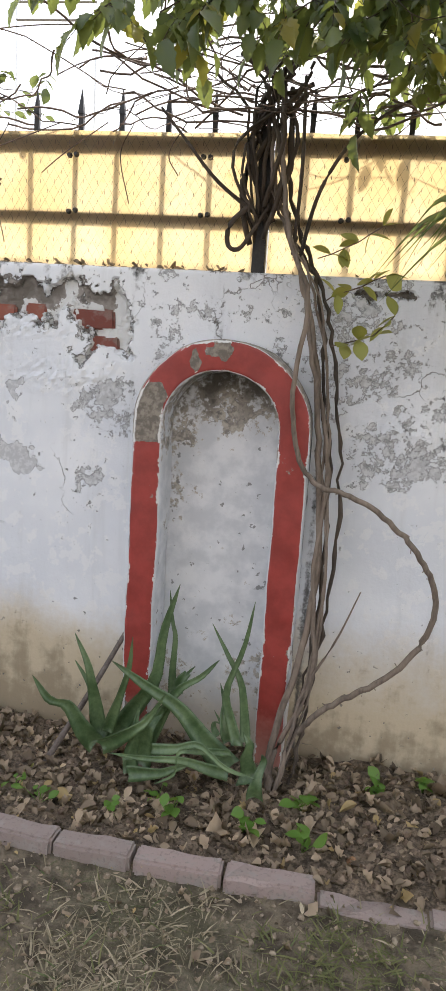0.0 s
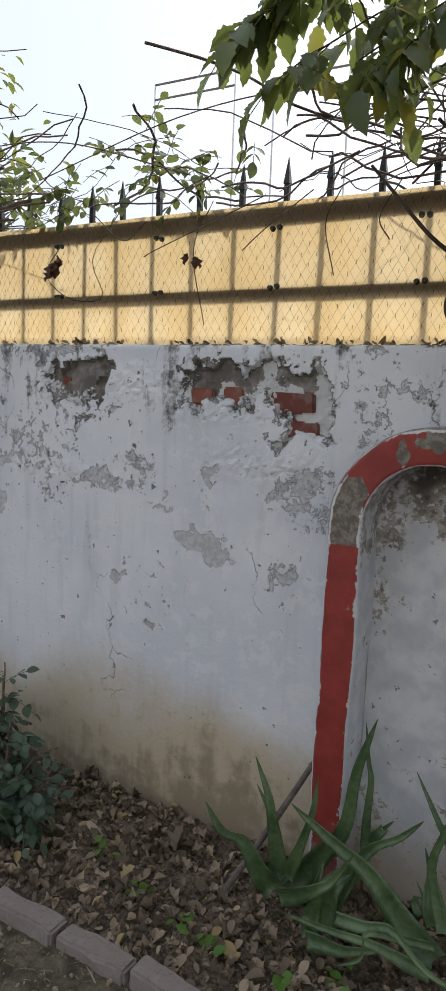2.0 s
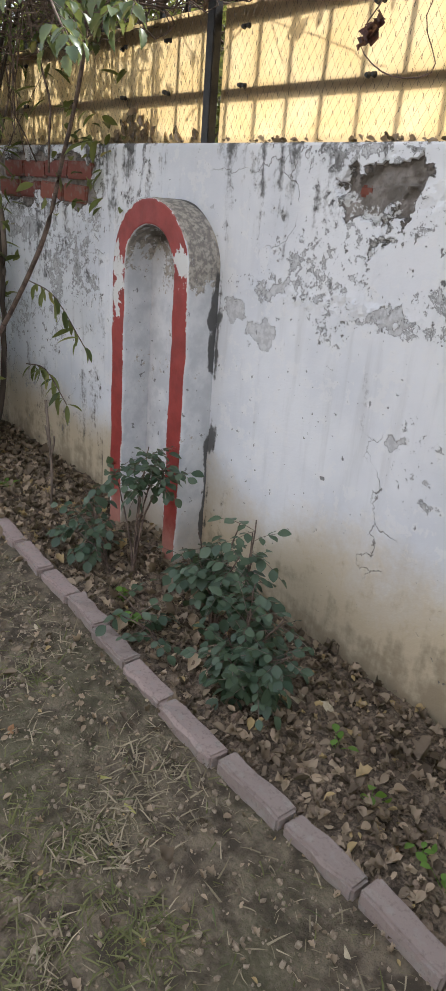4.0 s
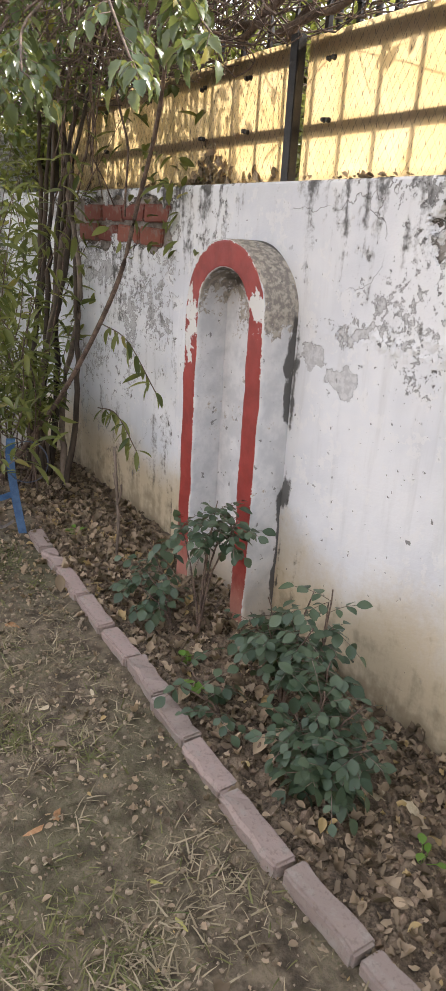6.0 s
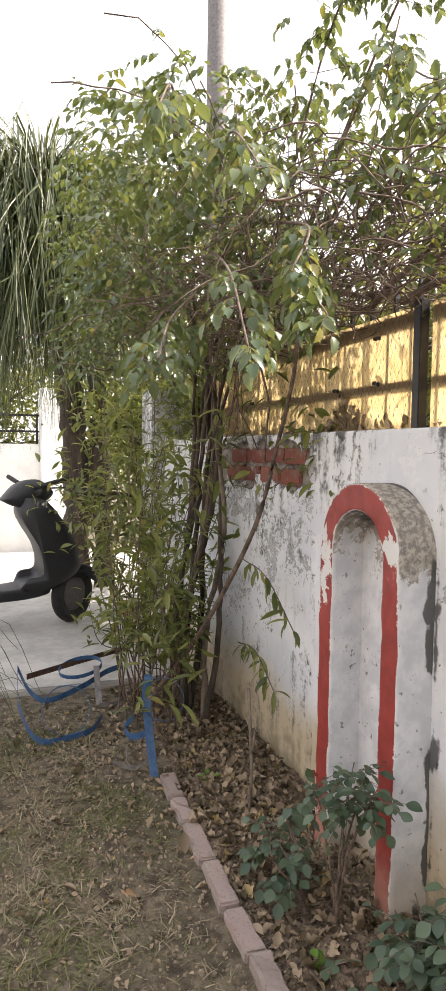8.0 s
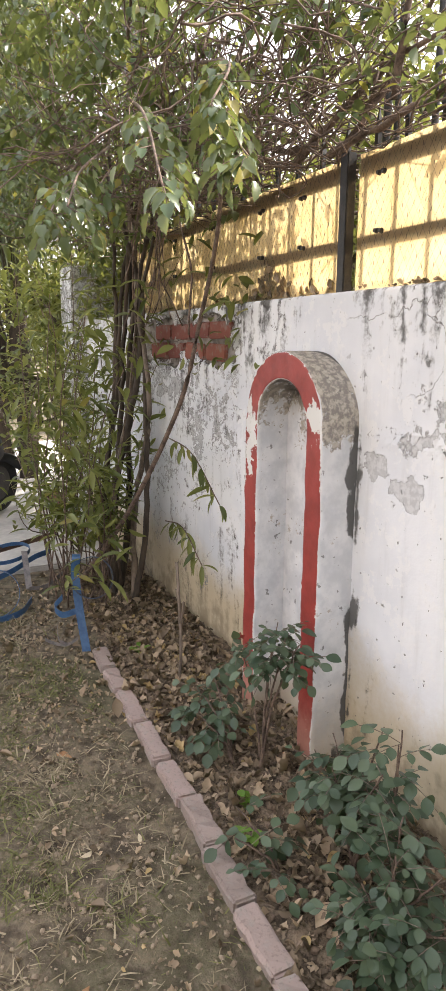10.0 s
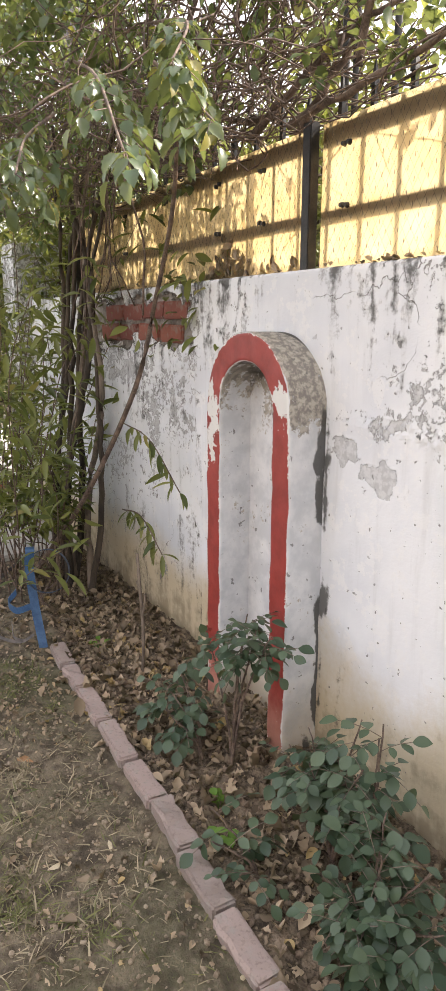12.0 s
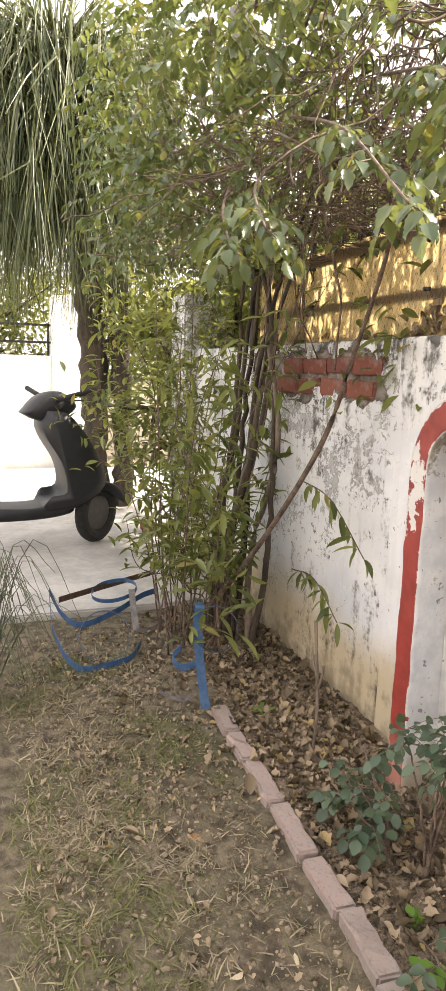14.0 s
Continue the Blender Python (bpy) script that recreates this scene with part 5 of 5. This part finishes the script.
far_tree(-12.6, 1.0, 3.6, 1.6, 30, 0.13, "bright leafy tree behind the white wall", M_SHRUB)
far_tree(-12.4, -1.6, 3.8, 1.7, 30, 0.13, "sunlit green tree beyond the railing", M_SHRUB)
far_tree(-13.0, 3.2, 4.2, 1.7, 30, 0.13, "leafy tree beyond the gate pillar", M_SHRUB)


def iron_pole(x, y, r):
    w = Soup()
    w.tube([(x, y, -0.05), (x + 0.02, y, 2.5), (x + 0.05, y, 5.2)], r, 10)
    tagged(w.part("iron_pole", M_IRON, None, "thin dark iron pole standing behind the fence"), "", "pole", "poles behind the fence")


for px, r in ((-2.02, 0.017), (-1.955, 0.013), (-1.73, 0.014)):
    iron_pole(px, 3.0, r)
roof = empty("rooftop_house", -8, 20, 0, "white house with a steel railing on its flat roof", "house")
box_part("wall", (-16.5, 4.0, 20.0, 26.0, -0.05, 6.8), M_WHITE, roof, "", 0.02)
for px0, px1, lift in ((-13.4, -10.4, 0.0), (-9.05, -6.7, -0.55)):
    for z in (10.7, 11.15):
        rail = Soup()
        rail.tube([(px0, 20.2, z + lift), (px1, 20.2, z + lift - 0.05)], 0.035, 8)
        rail.part("rail", M_WIRE, roof, "grey steel roof rail")
    for px in (px0, px1):
        rail = Soup()
        rail.tube([(px, 20.2, 6.75), (px, 20.2, 11.15 + lift)], 0.03, 8)
        rail.part("post", M_WHITE, roof, "white railing post")
local(roof)

# ---- driveway, far wall, scooter, palm ----
drive = box_part("driveway", (-9.5, -3.72, -3.5, 9.0, -0.1, 0.035), M_CONCRETE, None, "pale worn concrete driveway slab", 0.01)
tagged(drive, "", "driveway", "", "structure")
far = box_part("wall_west", (-9.9, -9.7, -4, 1.95, -0.1, 1.55), M_WHITE, None, "sunlit white boundary wall with iron railing", 0.01)
tagged(far, "", "wall", "", "structure")
tagged(box_part("gate_pillar", (-9.95, -9.6, 1.95, 2.4, -0.1, 2.35), M_WHITE, None, "white plastered gate pillar in sunlight", 0.02), "", "pillar")
railing = empty("iron_railing", -9.8, 0, 1.55, "black iron railing on the white wall", "railing")
for z in (1.73, 1.96):
    box_part("rail", (-9.82, -9.78, -4, 1.95, z - 0.015, z + 0.015), M_IRON, railing)
for i in range(9):
    box_part("post", (-9.82, -9.78, 1.9 - i * 0.7, 1.93 - i * 0.7, 1.54, 1.97), M_IRON, railing)
local(railing)
tagged(box_part("brick_edging", (-5.7, -5.4, 2.25, 2.36, 0.02, 0.11), M_WALL_BRICK, None, "loose red brick lying beside the driveway", 0.008), "", "brick")
end = box_part("wall_pillar", (-4.95, -4.6, 2.3, 2.65, -0.1, 1.95), M_PLASTER, None, "weathered plaster pillar at the wall end", 0.015)
tagged(end, "", "pillar")


def scooter(x, y):
    th = empty("scooter", x, y, 0.035, "black motor scooter parked on the driveway", "scooter")
    z0 = 0.035

    def prof(name, pts, half, mat_, label="", taper=0.75):
        """A body panel: an outline in the side view, rounded across."""
        o = smooth_path(pts + [pts[0]], 44)[:-1]
        c = o.mean(0)
        verts, faces = [], []
        for k, (w, sc) in enumerate(((-1, taper), (-0.8, 0.95), (0, 1.0), (0.8, 0.95), (1, taper))):
            for q in o:
                r = c + (q - c) * sc
                verts.append((x + w * half, y + r[0], z0 + r[1]))
        n = len(o)
        for k in range(4):
            for i in range(n):
                faces.append((k * n + i, k * n + (i + 1) % n, (k + 1) * n + (i + 1) % n, (k + 1) * n + i))
        faces += [tuple(range(n))[::-1], tuple(4 * n + i for i in range(n))]
        return data_part(name, verts, faces, mat_, th, label, True)

    def wheel(cy, steer):
        bm = bmesh.new()
        for i in range(32):
            a = 2 * math.pi * i / 32
            for k in range(10):
                b = 2 * math.pi * k / 10
                r = 0.175 + 0.05 * math.cos(b)
                bm.verts.new((0.05 * math.sin(b), r * math.cos(a), r * math.sin(a)))
        bm.verts.ensure_lookup_table()
        for i in range(32):
            for k in range(10):
                bm.faces.new([bm.verts[(i * 10 + k)], bm.verts[i * 10 + (k + 1) % 10], bm.verts[((i + 1) % 32) * 10 + (k + 1) % 10], bm.verts[((i + 1) % 32) * 10 + k]])
        w = part("wheel", bm, M_RUBBER, th)
        w.matrix_basis = pose(x, y + cy, z0 + 0.225, 0, 0, steer)
        bm = bmesh.new()
        bmesh.ops.create_cone(bm, cap_ends=True, segments=24, radius1=0.13, radius2=0.13, depth=0.05, matrix=pose(0, 0, 0, 0, 90))
        part("rim", bm, M_IRON, w, "dark metal rim")

    wheel(0.0, 38)
    wheel(-1.25, 0)
    prof("front_fender", [(-0.22, 0.32), (-0.1, 0.45), (0.12, 0.44), (0.24, 0.32), (0.2, 0.3), (0.05, 0.4), (-0.1, 0.38)], 0.07, M_SCOOTER)
    prof("leg_shield", [(-0.38, 1.0), (-0.22, 0.97), (-0.04, 0.72), (0.04, 0.45), (-0.2, 0.28), (-0.42, 0.27), (-0.40, 0.33), (-0.26, 0.37), (-0.28, 0.6), (-0.42, 0.86)], 0.2, M_SCOOTER, "scuffed black leg shield")
    prof("floorboard", [(-0.2, 0.36), (-0.2, 0.26), (-0.5, 0.22), (-0.95, 0.24), (-0.95, 0.33), (-0.5, 0.31)], 0.17, M_SCOOTER)
    prof("body", [(-0.78, 0.3), (-0.75, 0.6), (-0.85, 0.74), (-1.3, 0.78), (-1.62, 0.72), (-1.5, 0.5), (-1.1, 0.34)], 0.17, M_SCOOTER)
    prof("seat", [(-0.72, 0.74), (-0.85, 0.83), (-1.2, 0.84), (-1.55, 0.88), (-1.6, 0.8), (-1.2, 0.76)], 0.14, M_RUBBER, "black padded seat")
    prof("headset", [(-0.54, 0.96), (-0.42, 1.08), (-0.26, 1.11), (-0.16, 1.02), (-0.24, 0.94), (-0.42, 0.91)], 0.13, M_SCOOTER)
    s = Soup()
    s.tube([(x + 0.1, y - 0.32, z0 + 1.05), (x + 0.36, y - 0.12, z0 + 1.13)], 0.018, 8)
    s.part("handlebar", M_RUBBER, th, "black rubber grip")
    s = Soup()
    s.tube([(x - 0.1, y - 0.34, z0 + 1.05), (x - 0.36, y - 0.42, z0 + 1.12)], 0.018, 8)
    s.part("handlebar", M_RUBBER, th, "black rubber grip")
    s = Soup()
    s.tube([(x + 0.14, y - 0.26, z0 + 1.05), (x + 0.34, y - 0.06, z0 + 1.07)], 0.006, 5)
    s.part("brake_lever", M_IRON, th)
    local(th)
    th.scale = (1.08, 1.08, 1.08)
    th.rotation_euler = (0, 0, radians(6))
    return th


scooter(-5.32, 1.8)

palm = empty("palm", -6.7, 1.75, 0, "shaggy palm with a skirt of hanging fronds", "palm")
for px, py, r in ((-6.8, 2.05, 0.13), (-6.75, 2.32, 0.1)):
    s = Soup()
    tr = smooth_path([(px, py, -0.05), (px + 0.02, py - 0.02, 1.2), (px + 0.1, py - 0.1, 2.6)], 30)
    s.tube(tr + rng.normal(size=(30, 3)) * 0.01, r * (1 + 0.1 * rng.normal(size=30)), 12)
    s.part("trunk", M_BARK_DARK, palm)
s = Soup()
for k in range(6500):
    a = rng.uniform(0, 2 * math.pi)
    o = V(-6.6 + 0.15 * math.cos(a), 1.72 + 0.3 * math.sin(a), rng.uniform(2.7, 4.2))
    rr, L = rng.uniform(0.1, 1.0), rng.uniform(0.3, 1.15)
    e = o + V(rr * math.cos(a), rr * math.sin(a), -L)
    m_ = o + V(rr * math.cos(a) * 0.7, rr * math.sin(a) * 0.7, 0.22 - L * 0.15)
    e, m_ = e + rng.normal(size=3) * 0.14, m_ + rng.normal(size=3) * 0.08
    c = smooth_path([o, m_, e], 5)
    wv = np.cross(e - o, rng.normal(size=3))
    wv = wv / np.linalg.norm(wv) * rng.uniform(0.004, 0.011)
    s.add(np.concatenate([c - wv * np.array([[0.6], [1], [0.9], [0.6], [0.1]]), c + wv * np.array([[0.6], [1], [0.9], [0.6], [0.1]])]), [(i, i + 1, i + 6, i + 5) for i in range(4)])
s.part("fronds", leaf_material("palm_fronds", (0.026, 0.046, 0.017), (0.15, 0.165, 0.07), 0.15, 0.45), palm, "long drooping green and dry fronds")
local(palm)
grass = empty("ribbon_grass", -2.85, 0.86, 0, "clump of thin arching grass-like leaves beside the driveway", "plant")
s = Soup()
for k in range(110):
    a = rng.uniform(0, 2 * math.pi)
    o = V(-2.85 + rng.normal() * 0.03, 0.86 + rng.normal() * 0.03, -0.01)
    L, rr = rng.uniform(0.35, 0.7), rng.uniform(0.2, 0.5)
    c = smooth_path([o, o + V(rr * 0.5 * math.cos(a), rr * 0.5 * math.sin(a), L), o + V(rr * math.cos(a), rr * math.sin(a), L * rng.uniform(0.1, 0.8))], 9)
    s.tube(c, np.linspace(0.0035, 0.0012, 9), 3)
s.part("blades", leaf_material("ribbon_leaves", (0.06, 0.09, 0.05), (0.17, 0.2, 0.12), 0.2, 0.5), grass)
local(grass)


# ---- blue iron plant stands ----
def strap(s, pts, width, n=24, axis=(0, 1, 0), thick=0.003):
    """A bent flat iron strap."""
    c = smooth_path(pts, n)
    ax = np.array(axis, float)
    tan = np.gradient(c, axis=0)
    nn = np.cross(tan, ax)
    nn /= np.linalg.norm(nn, axis=1)[:, None] + 1e-9
    v = np.concatenate([c - ax * width / 2 - nn * thick / 2, c + ax * width / 2 - nn * thick / 2, c + ax * width / 2 + nn * thick / 2, c - ax * width / 2 + nn * thick / 2])
    f = [(a * n + i, b * n + i, b * n + i + 1, a * n + i + 1) for i in range(n - 1) for a, b in ((0, 1), (1, 2), (2, 3), (3, 0))]
    s.add(v, f + [(0, n, 2 * n, 3 * n), (n - 1, 4 * n - 1, 3 * n - 1, 2 * n - 1)])


def ring(s, c, r, tilt, width=0.02):
    q = Euler([radians(a) for a in tilt]).to_matrix()
    pts = [np.array(c) + np.array(q @ Vector((r * math.cos(a), r * math.sin(a), 0))) for a in np.linspace(0, 2 * math.pi, 28)]
    strap(s, pts, width, 56, tuple(q @ Vector((0, 0, 1))), 0.003)


stand = empty("plant_stand", -2.45, 1.76, 0, "blue painted iron plant stand with ring holders", "plant stand", "blue plant stands")
s = Soup()
strap(s, [(-2.41, 1.765, 0.02), (-2.45, 1.75, 0.2), (-2.47, 1.74, 0.38), (-2.46, 1.745, 0.455), (-2.50, 1.755, 0.46), (-2.53, 1.76, 0.4)], 0.038, 30, (0.3, 0.95, 0))
s.part("leg", M_BLUE, stand, "", False)
s = Soup()
ring(s, (-2.44, 1.81, 0.36), 0.095, (78, 0, 62), 0.022)
s.part("ring", M_BLUE_DARK, stand, "dark scratched blue ring", False)
s = Soup()
strap(s, [(-2.47, 1.74, 0.2), (-2.5, 1.68, 0.18), (-2.56, 1.66, 0.2), (-2.57, 1.7, 0.24)], 0.03, 20, (0, 0, 1))
s.part("bracket", M_BLUE, stand, "", False)
s = Soup()
strap(s, [(-2.46, 1.74, 0.07), (-2.5, 1.7, 0.03), (-2.56, 1.66, 0.015), (-2.62, 1.62, 0.02)], 0.016, 20, (0, 0, 1))
strap(s, [(-2.5, 1.7, 0.03), (-2.5, 1.66, 0.06), (-2.52, 1.66, 0.12)], 0.014, 16, (0, 0, 1))
s.part("foot", M_PALE_IRON, stand, "", False)
local(stand)
stand = empty("plant_stand", -3.2, 1.5, 0, "fallen blue iron plant stand lying on the ground", "plant stand", "blue plant stands")
for pts in ([(-3.62, 1.25, 0.2), (-3.52, 1.31, 0.09), (-3.42, 1.4, 0.06), (-3.5, 1.6, 0.09), (-3.58, 1.76, 0.14), (-3.6, 1.86, 0.16)], [(-3.3, 1.23, 0.1), (-3.1, 1.27, 0.03), (-2.95, 1.33, 0.018), (-2.96, 1.46, 0.018), (-3.02, 1.58, 0.02), (-3.16, 1.66, 0.03)], [(-3.62, 1.25, 0.2), (-3.46, 1.24, 0.14), (-3.3, 1.23, 0.1)]):
    s = Soup()
    strap(s, pts, 0.034, 26, (0, 0, 1))
    s.part("frame_strap", M_BLUE, stand, "", False)
s = Soup()
ring(s, (-3.66, 1.62, 0.16), 0.13, (10, 6, 0), 0.024)
s.part("ring", M_BLUE, stand, "", False)
s = Soup()
ring(s, (-3.08, 1.46, 0.12), 0.125, (62, 0, 80), 0.024)
s.part("ring", M_BLUE, stand, "scratched blue ring", False)
s = Soup()
strap(s, [(-3.56, 1.7, 0.19), (-3.45, 1.69, 0.1), (-3.34, 1.68, 0.03)], 0.036, 16, (0.2, 0.95, 0))
s.part("leg", M_PALE_IRON, stand, "pale worn iron leg", False)
s = Soup()
strap(s, [(-3.34, 1.68, 0.03), (-3.36, 1.78, 0.025), (-3.45, 1.9, 0.06)], 0.024, 16, (0, 0, 1))
s.part("foot", M_PALE_IRON, stand, "pale worn iron foot", False)
s = Soup()
strap(s, [(-3.6, 1.3, 0.15), (-3.8, 1.62, 0.15), (-4.0, 1.95, 0.15)], 0.034, 16, (0, 0, 1))
s.part("bar", M_RUST, stand, "rusty flat bar", False)
local(stand)

# ---- utility pole behind the trees ----
pole = empty("utility_pole", -10.5, 4.85, 0, "grey utility pole with cables against the sky", "utility pole")
s = Soup()
s.tube([(-10.5, 4.85, -0.05), (-10.5, 4.85, 12)], np.array([0.2, 0.16]), 12)
s.part("pole", M_PALE_IRON, pole)
s = Soup()
for k in range(5):
    s.tube(smooth_path([(-10.5, 4.85, 9.5 + k * 0.3), (-8, 3.5 - k, 8.0 + k * 0.2), (-3, -2 - 2 * k, 9 + k * 0.3)], 12), 0.012, 4)
s.part("cables", M_RUBBER, pole)
local(pole)

# ---- seedlings, litter, clods, grass ----
for x, y, n, size in ((0.29, 1.885, 6, 0.035), (0.508, 1.87, 5, 0.032), (0.685, 1.89, 8, 0.04), (0.9, 1.89, 10, 0.042), (1.06, 1.86, 6, 0.05), (1.05, 2.04, 7, 0.045), (1.28, 2.2, 7, 0.045), (1.41, 2.23, 6, 0.045), (0.2, 1.92, 5, 0.03), (0.02, 1.95, 5, 0.03), (-0.15, 2.0, 4, 0.028), (0.62, 1.98, 5, 0.03), (-0.98, 1.86, 6, 0.04), (-1.15, 1.93, 6, 0.035), (-2.3, 1.98, 6, 0.035)):
    g = Growth()
    z = float(ground_height(np.array([x]), np.array([y]))[0])
    th = empty("seedling", x, y, z, "small bright green seedling in the soil", "seedling", "seedlings in the bed")
    for k in range(n):
        h = rng.uniform(0.01, 0.05)
        q = V(x + rng.normal() * 0.014, y + rng.normal() * 0.014, z + h)
        g.wood.tube([(x, y, z - 0.005), q], 0.0012, 3)
        g.leaf(q, V(rng.normal(), rng.normal(), 0.25), size * rng.uniform(0.7, 1.2))
    g.finish(th, leaf_template(0.7, 5, 0.15, 0.15), M_SEEDLING, M_SEEDLING, "leaves", "stalks")
    local(th)


def scatter(n, x0, x1, y0, y1):
    x, y = rng.uniform(x0, x1, n), rng.uniform(y0, y1, n)
    return x, y, ground_height(x, y)


def bed_points(n, power=1.0):
    x = rng.uniform(-3.6, 1.75, n)
    lo = kerb_y(x) + 0.045
    y = lo + (2.36 - lo) * rng.uniform(0, 1, n) ** power
    return x, y, ground_height(x, y)


s = Soup()
x, y, z = bed_points(8200)
x2, y2, z2 = scatter(1500, -3.4, 1.6, 1.0, 1.74)
x3, y3, z3 = scatter(1900, -3.6, -1.6, 1.15, 2.34)
x, y, z = np.concatenate([x, x2, x3]), np.concatenate([y, y2, y3]), np.concatenate([z, z2, z3])
n = len(x)
way = rng.normal(size=(n, 3)) * V(1, 1, 0.25)
side = np.cross(way, V(0, 0, 1) + rng.normal(size=(n, 3)) * 0.35)
size = (0.010 + 0.032 * rng.uniform(0, 1, n) ** 1.5) * np.where(rng.uniform(size=n) > 0.95, 1.7, 1)
size = np.where(y < 1.72, size * np.where(rng.uniform(size=n) > 0.985, 1.3, 0.6), size)
place = np.stack([x, y, z + rng.uniform(0.0, 0.012, n)], 1)
for k, shape in enumerate((LEAF_CRISP, LEAF_SHARD, LEAF_DRY)):
    s.leaves(shape, place[k::3], side[k::3], way[k::3], size[k::3])
tagged(s.part("fallen_leaves", M_DRY, None, "curled brown fallen leaves littering the bed"), "", "leaf litter", "", "stuff")
LEAF_TONES = {"o": plain("orange_brown_leaf", (0.25, 0.13, 0.06), (0.42, 0.24, 0.12), 40, 0.7), "p": plain("pale_dry_leaf", (0.40, 0.33, 0.22), (0.56, 0.48, 0.34), 40, 0.7), "y": plain("yellow_green_leaf", (0.26, 0.25, 0.06), (0.36, 0.34, 0.1), 40, 0.6)}
LEAF_WORDS = {"o": "single curled orange brown leaf fallen on the earth", "p": "single pale dry leaf lying on the earth", "y": "single yellowish green leaf lying on the earth"}
for x, y, size, tone in ((-1.67, 1.47, 0.050, 'o'), (-1.17, 1.45, 0.045, 'p'), (-1.91, 1.39, 0.030, 'o'), (-1.68, 1.46, 0.045, 'o'), (-1.17, 1.45, 0.035, 'p'), (-1.18, 1.59, 0.050, 'p'), (-0.62, 1.68, 0.045, 'p'), (-0.71, 1.27, 0.055, 'o'), (-0.39, 2.06, 0.050, 'p'), (0.26, 1.60, 0.055, 'p'), (-0.71, 1.30, 0.050, 'o'), (-0.45, 1.42, 0.040, 'y'), (0.16, 1.88, 0.060, 'o'), (-0.34, 1.43, 0.045, 'y'), (-0.32, 2.11, 0.045, 'p'), (0.57, 1.98, 0.050, 'o'), (1.18, 1.85, 0.050, 'o'), (1.07, 1.69, 0.045, 'p'), (0.19, 2.04, 0.030, 'y'), (-0.32, 2.15, 0.045, 'p'), (-0.39, 2.09, 0.045, 'p')):
    s = Soup()
    turn = rng.uniform(0, 2 * math.pi)
    s.leaves(LEAF_DRY if rng.uniform() < 0.5 else LEAF_CRISP, [V(x, y, float(ground_height(np.array([x]), np.array([y]))[0]) + 0.006)], [V(-math.sin(turn), math.cos(turn), 0.2)], [V(math.cos(turn), math.sin(turn), 0.1)], [size * 1.25])
    tagged(s.part("fallen_leaf", LEAF_TONES[tone], None, LEAF_WORDS[tone]), "", "leaf", "single fallen leaves")
ico = bmesh.new()
bmesh.ops.create_icosphere(ico, subdivisions=1, radius=1)
iv, jf = np.array([v.co[:] for v in ico.verts]), [[v.index for v in f.verts] for f in ico.faces]
ico.free()
def crumbs(name, x, y, z, mat_, label, big):
    s = Soup()
    for a, b, c in zip(x, y, z):
        r = 0.003 + big * rng.uniform() ** 3.2
        s.add(np.array((a, b, c + r * 0.3)) + iv * r * rng.uniform(0.6, 1.3, (12, 1)) * rng.uniform(0.7, 1.3, 3), jf)
    tagged(s.part(name, mat_, None, label, False), "", "clods", "", "stuff")


crumbs("soil_clods", *bed_points(3600), M_CLOD, "small brown clods of dry soil in the bed", 0.012)
crumbs("soil_crumbs", *scatter(3600, -3.4, 1.6, 1.0, 1.73), M_CRUMB, "pale crumbs of trodden earth", 0.007)
bl = (BLADE[0] * np.array((0.085, 1, 1)), BLADE[1])
for name, mat_, tufts, per, loose, label in (("dry_grass", M_STRAW, 430, 36, 4200, "short matted dry grass on trodden earth"), ("green_grass", M_GRASS, 420, 30, 1200, "thin green grass among the straw")):
    cx, cy, _ = scatter(tufts * 4, -3.1, 1.5, 0.95, 1.68)
    keep = fbm(cx, cy, 2.6, 3, 77 if name == "dry_grass" else 83) + 0.7 * (1.42 - cy) > 0.04
    cx, cy = cx[keep][:tufts], cy[keep][:tufts]
    rad = np.repeat(rng.uniform(0.015, 0.05, len(cx)), per)
    x, y = np.repeat(cx, per) + rng.normal(size=len(rad)) * rad, np.repeat(cy, per) + rng.normal(size=len(rad)) * rad
    lx, ly, _ = scatter(loose, -3.2, 1.5, 0.95, 1.71)
    x, y = np.concatenate([x, lx]), np.minimum(np.concatenate([y, ly]), 1.71)
    n = len(x)
    way = rng.normal(size=(n, 3)) * V(1, 1, 0.25) + V(0, 0, 0.25)
    s = Soup()
    s.leaves(bl, np.stack([x, y, ground_height(x, y)], 1), np.cross(way, V(0, 0, 1) + rng.normal(size=(n, 3)) * 0.3), way, 0.010 + 0.055 * rng.uniform(0, 1, n) ** 2.0)
    tagged(s.part(name, mat_, None, label, False), "", "grass", "", "stuff")
s = Soup()
x = np.concatenate([rng.normal(c, 0.08, 34) for c in (-0.6, -0.1, 0.25, 0.55, -1.0)] + [rng.uniform(-2.0, 1.4, 60)])
n = len(x)
way = rng.normal(size=(n, 3)) * V(1, 0.6, 0.25)
s.leaves(LEAF_DRY, np.stack([x, rng.uniform(2.385, 2.41, n), np.full(n, WALL_TOP + 0.004)], 1), rng.normal(size=(n, 3)) * 0.4 + V(0, 1, 0), way, rng.uniform(0.012, 0.03, n))
tagged(s.part("wall_top_litter", M_DRY, None, "dead leaves caught along the wall top"), "", "leaf litter", "", "stuff")

# an unseen plain wall, added behind the path to close the garden and cut low skylight
tagged(box_part("added_wall_south", (-3.5, 7.0, -5.3, -5.0, -0.1, 4.2), M_ADDED_WALL, None, "plain buff wall closing the garden, added unseen to cut low skylight", 0.02), "", "wall", "", "structure")
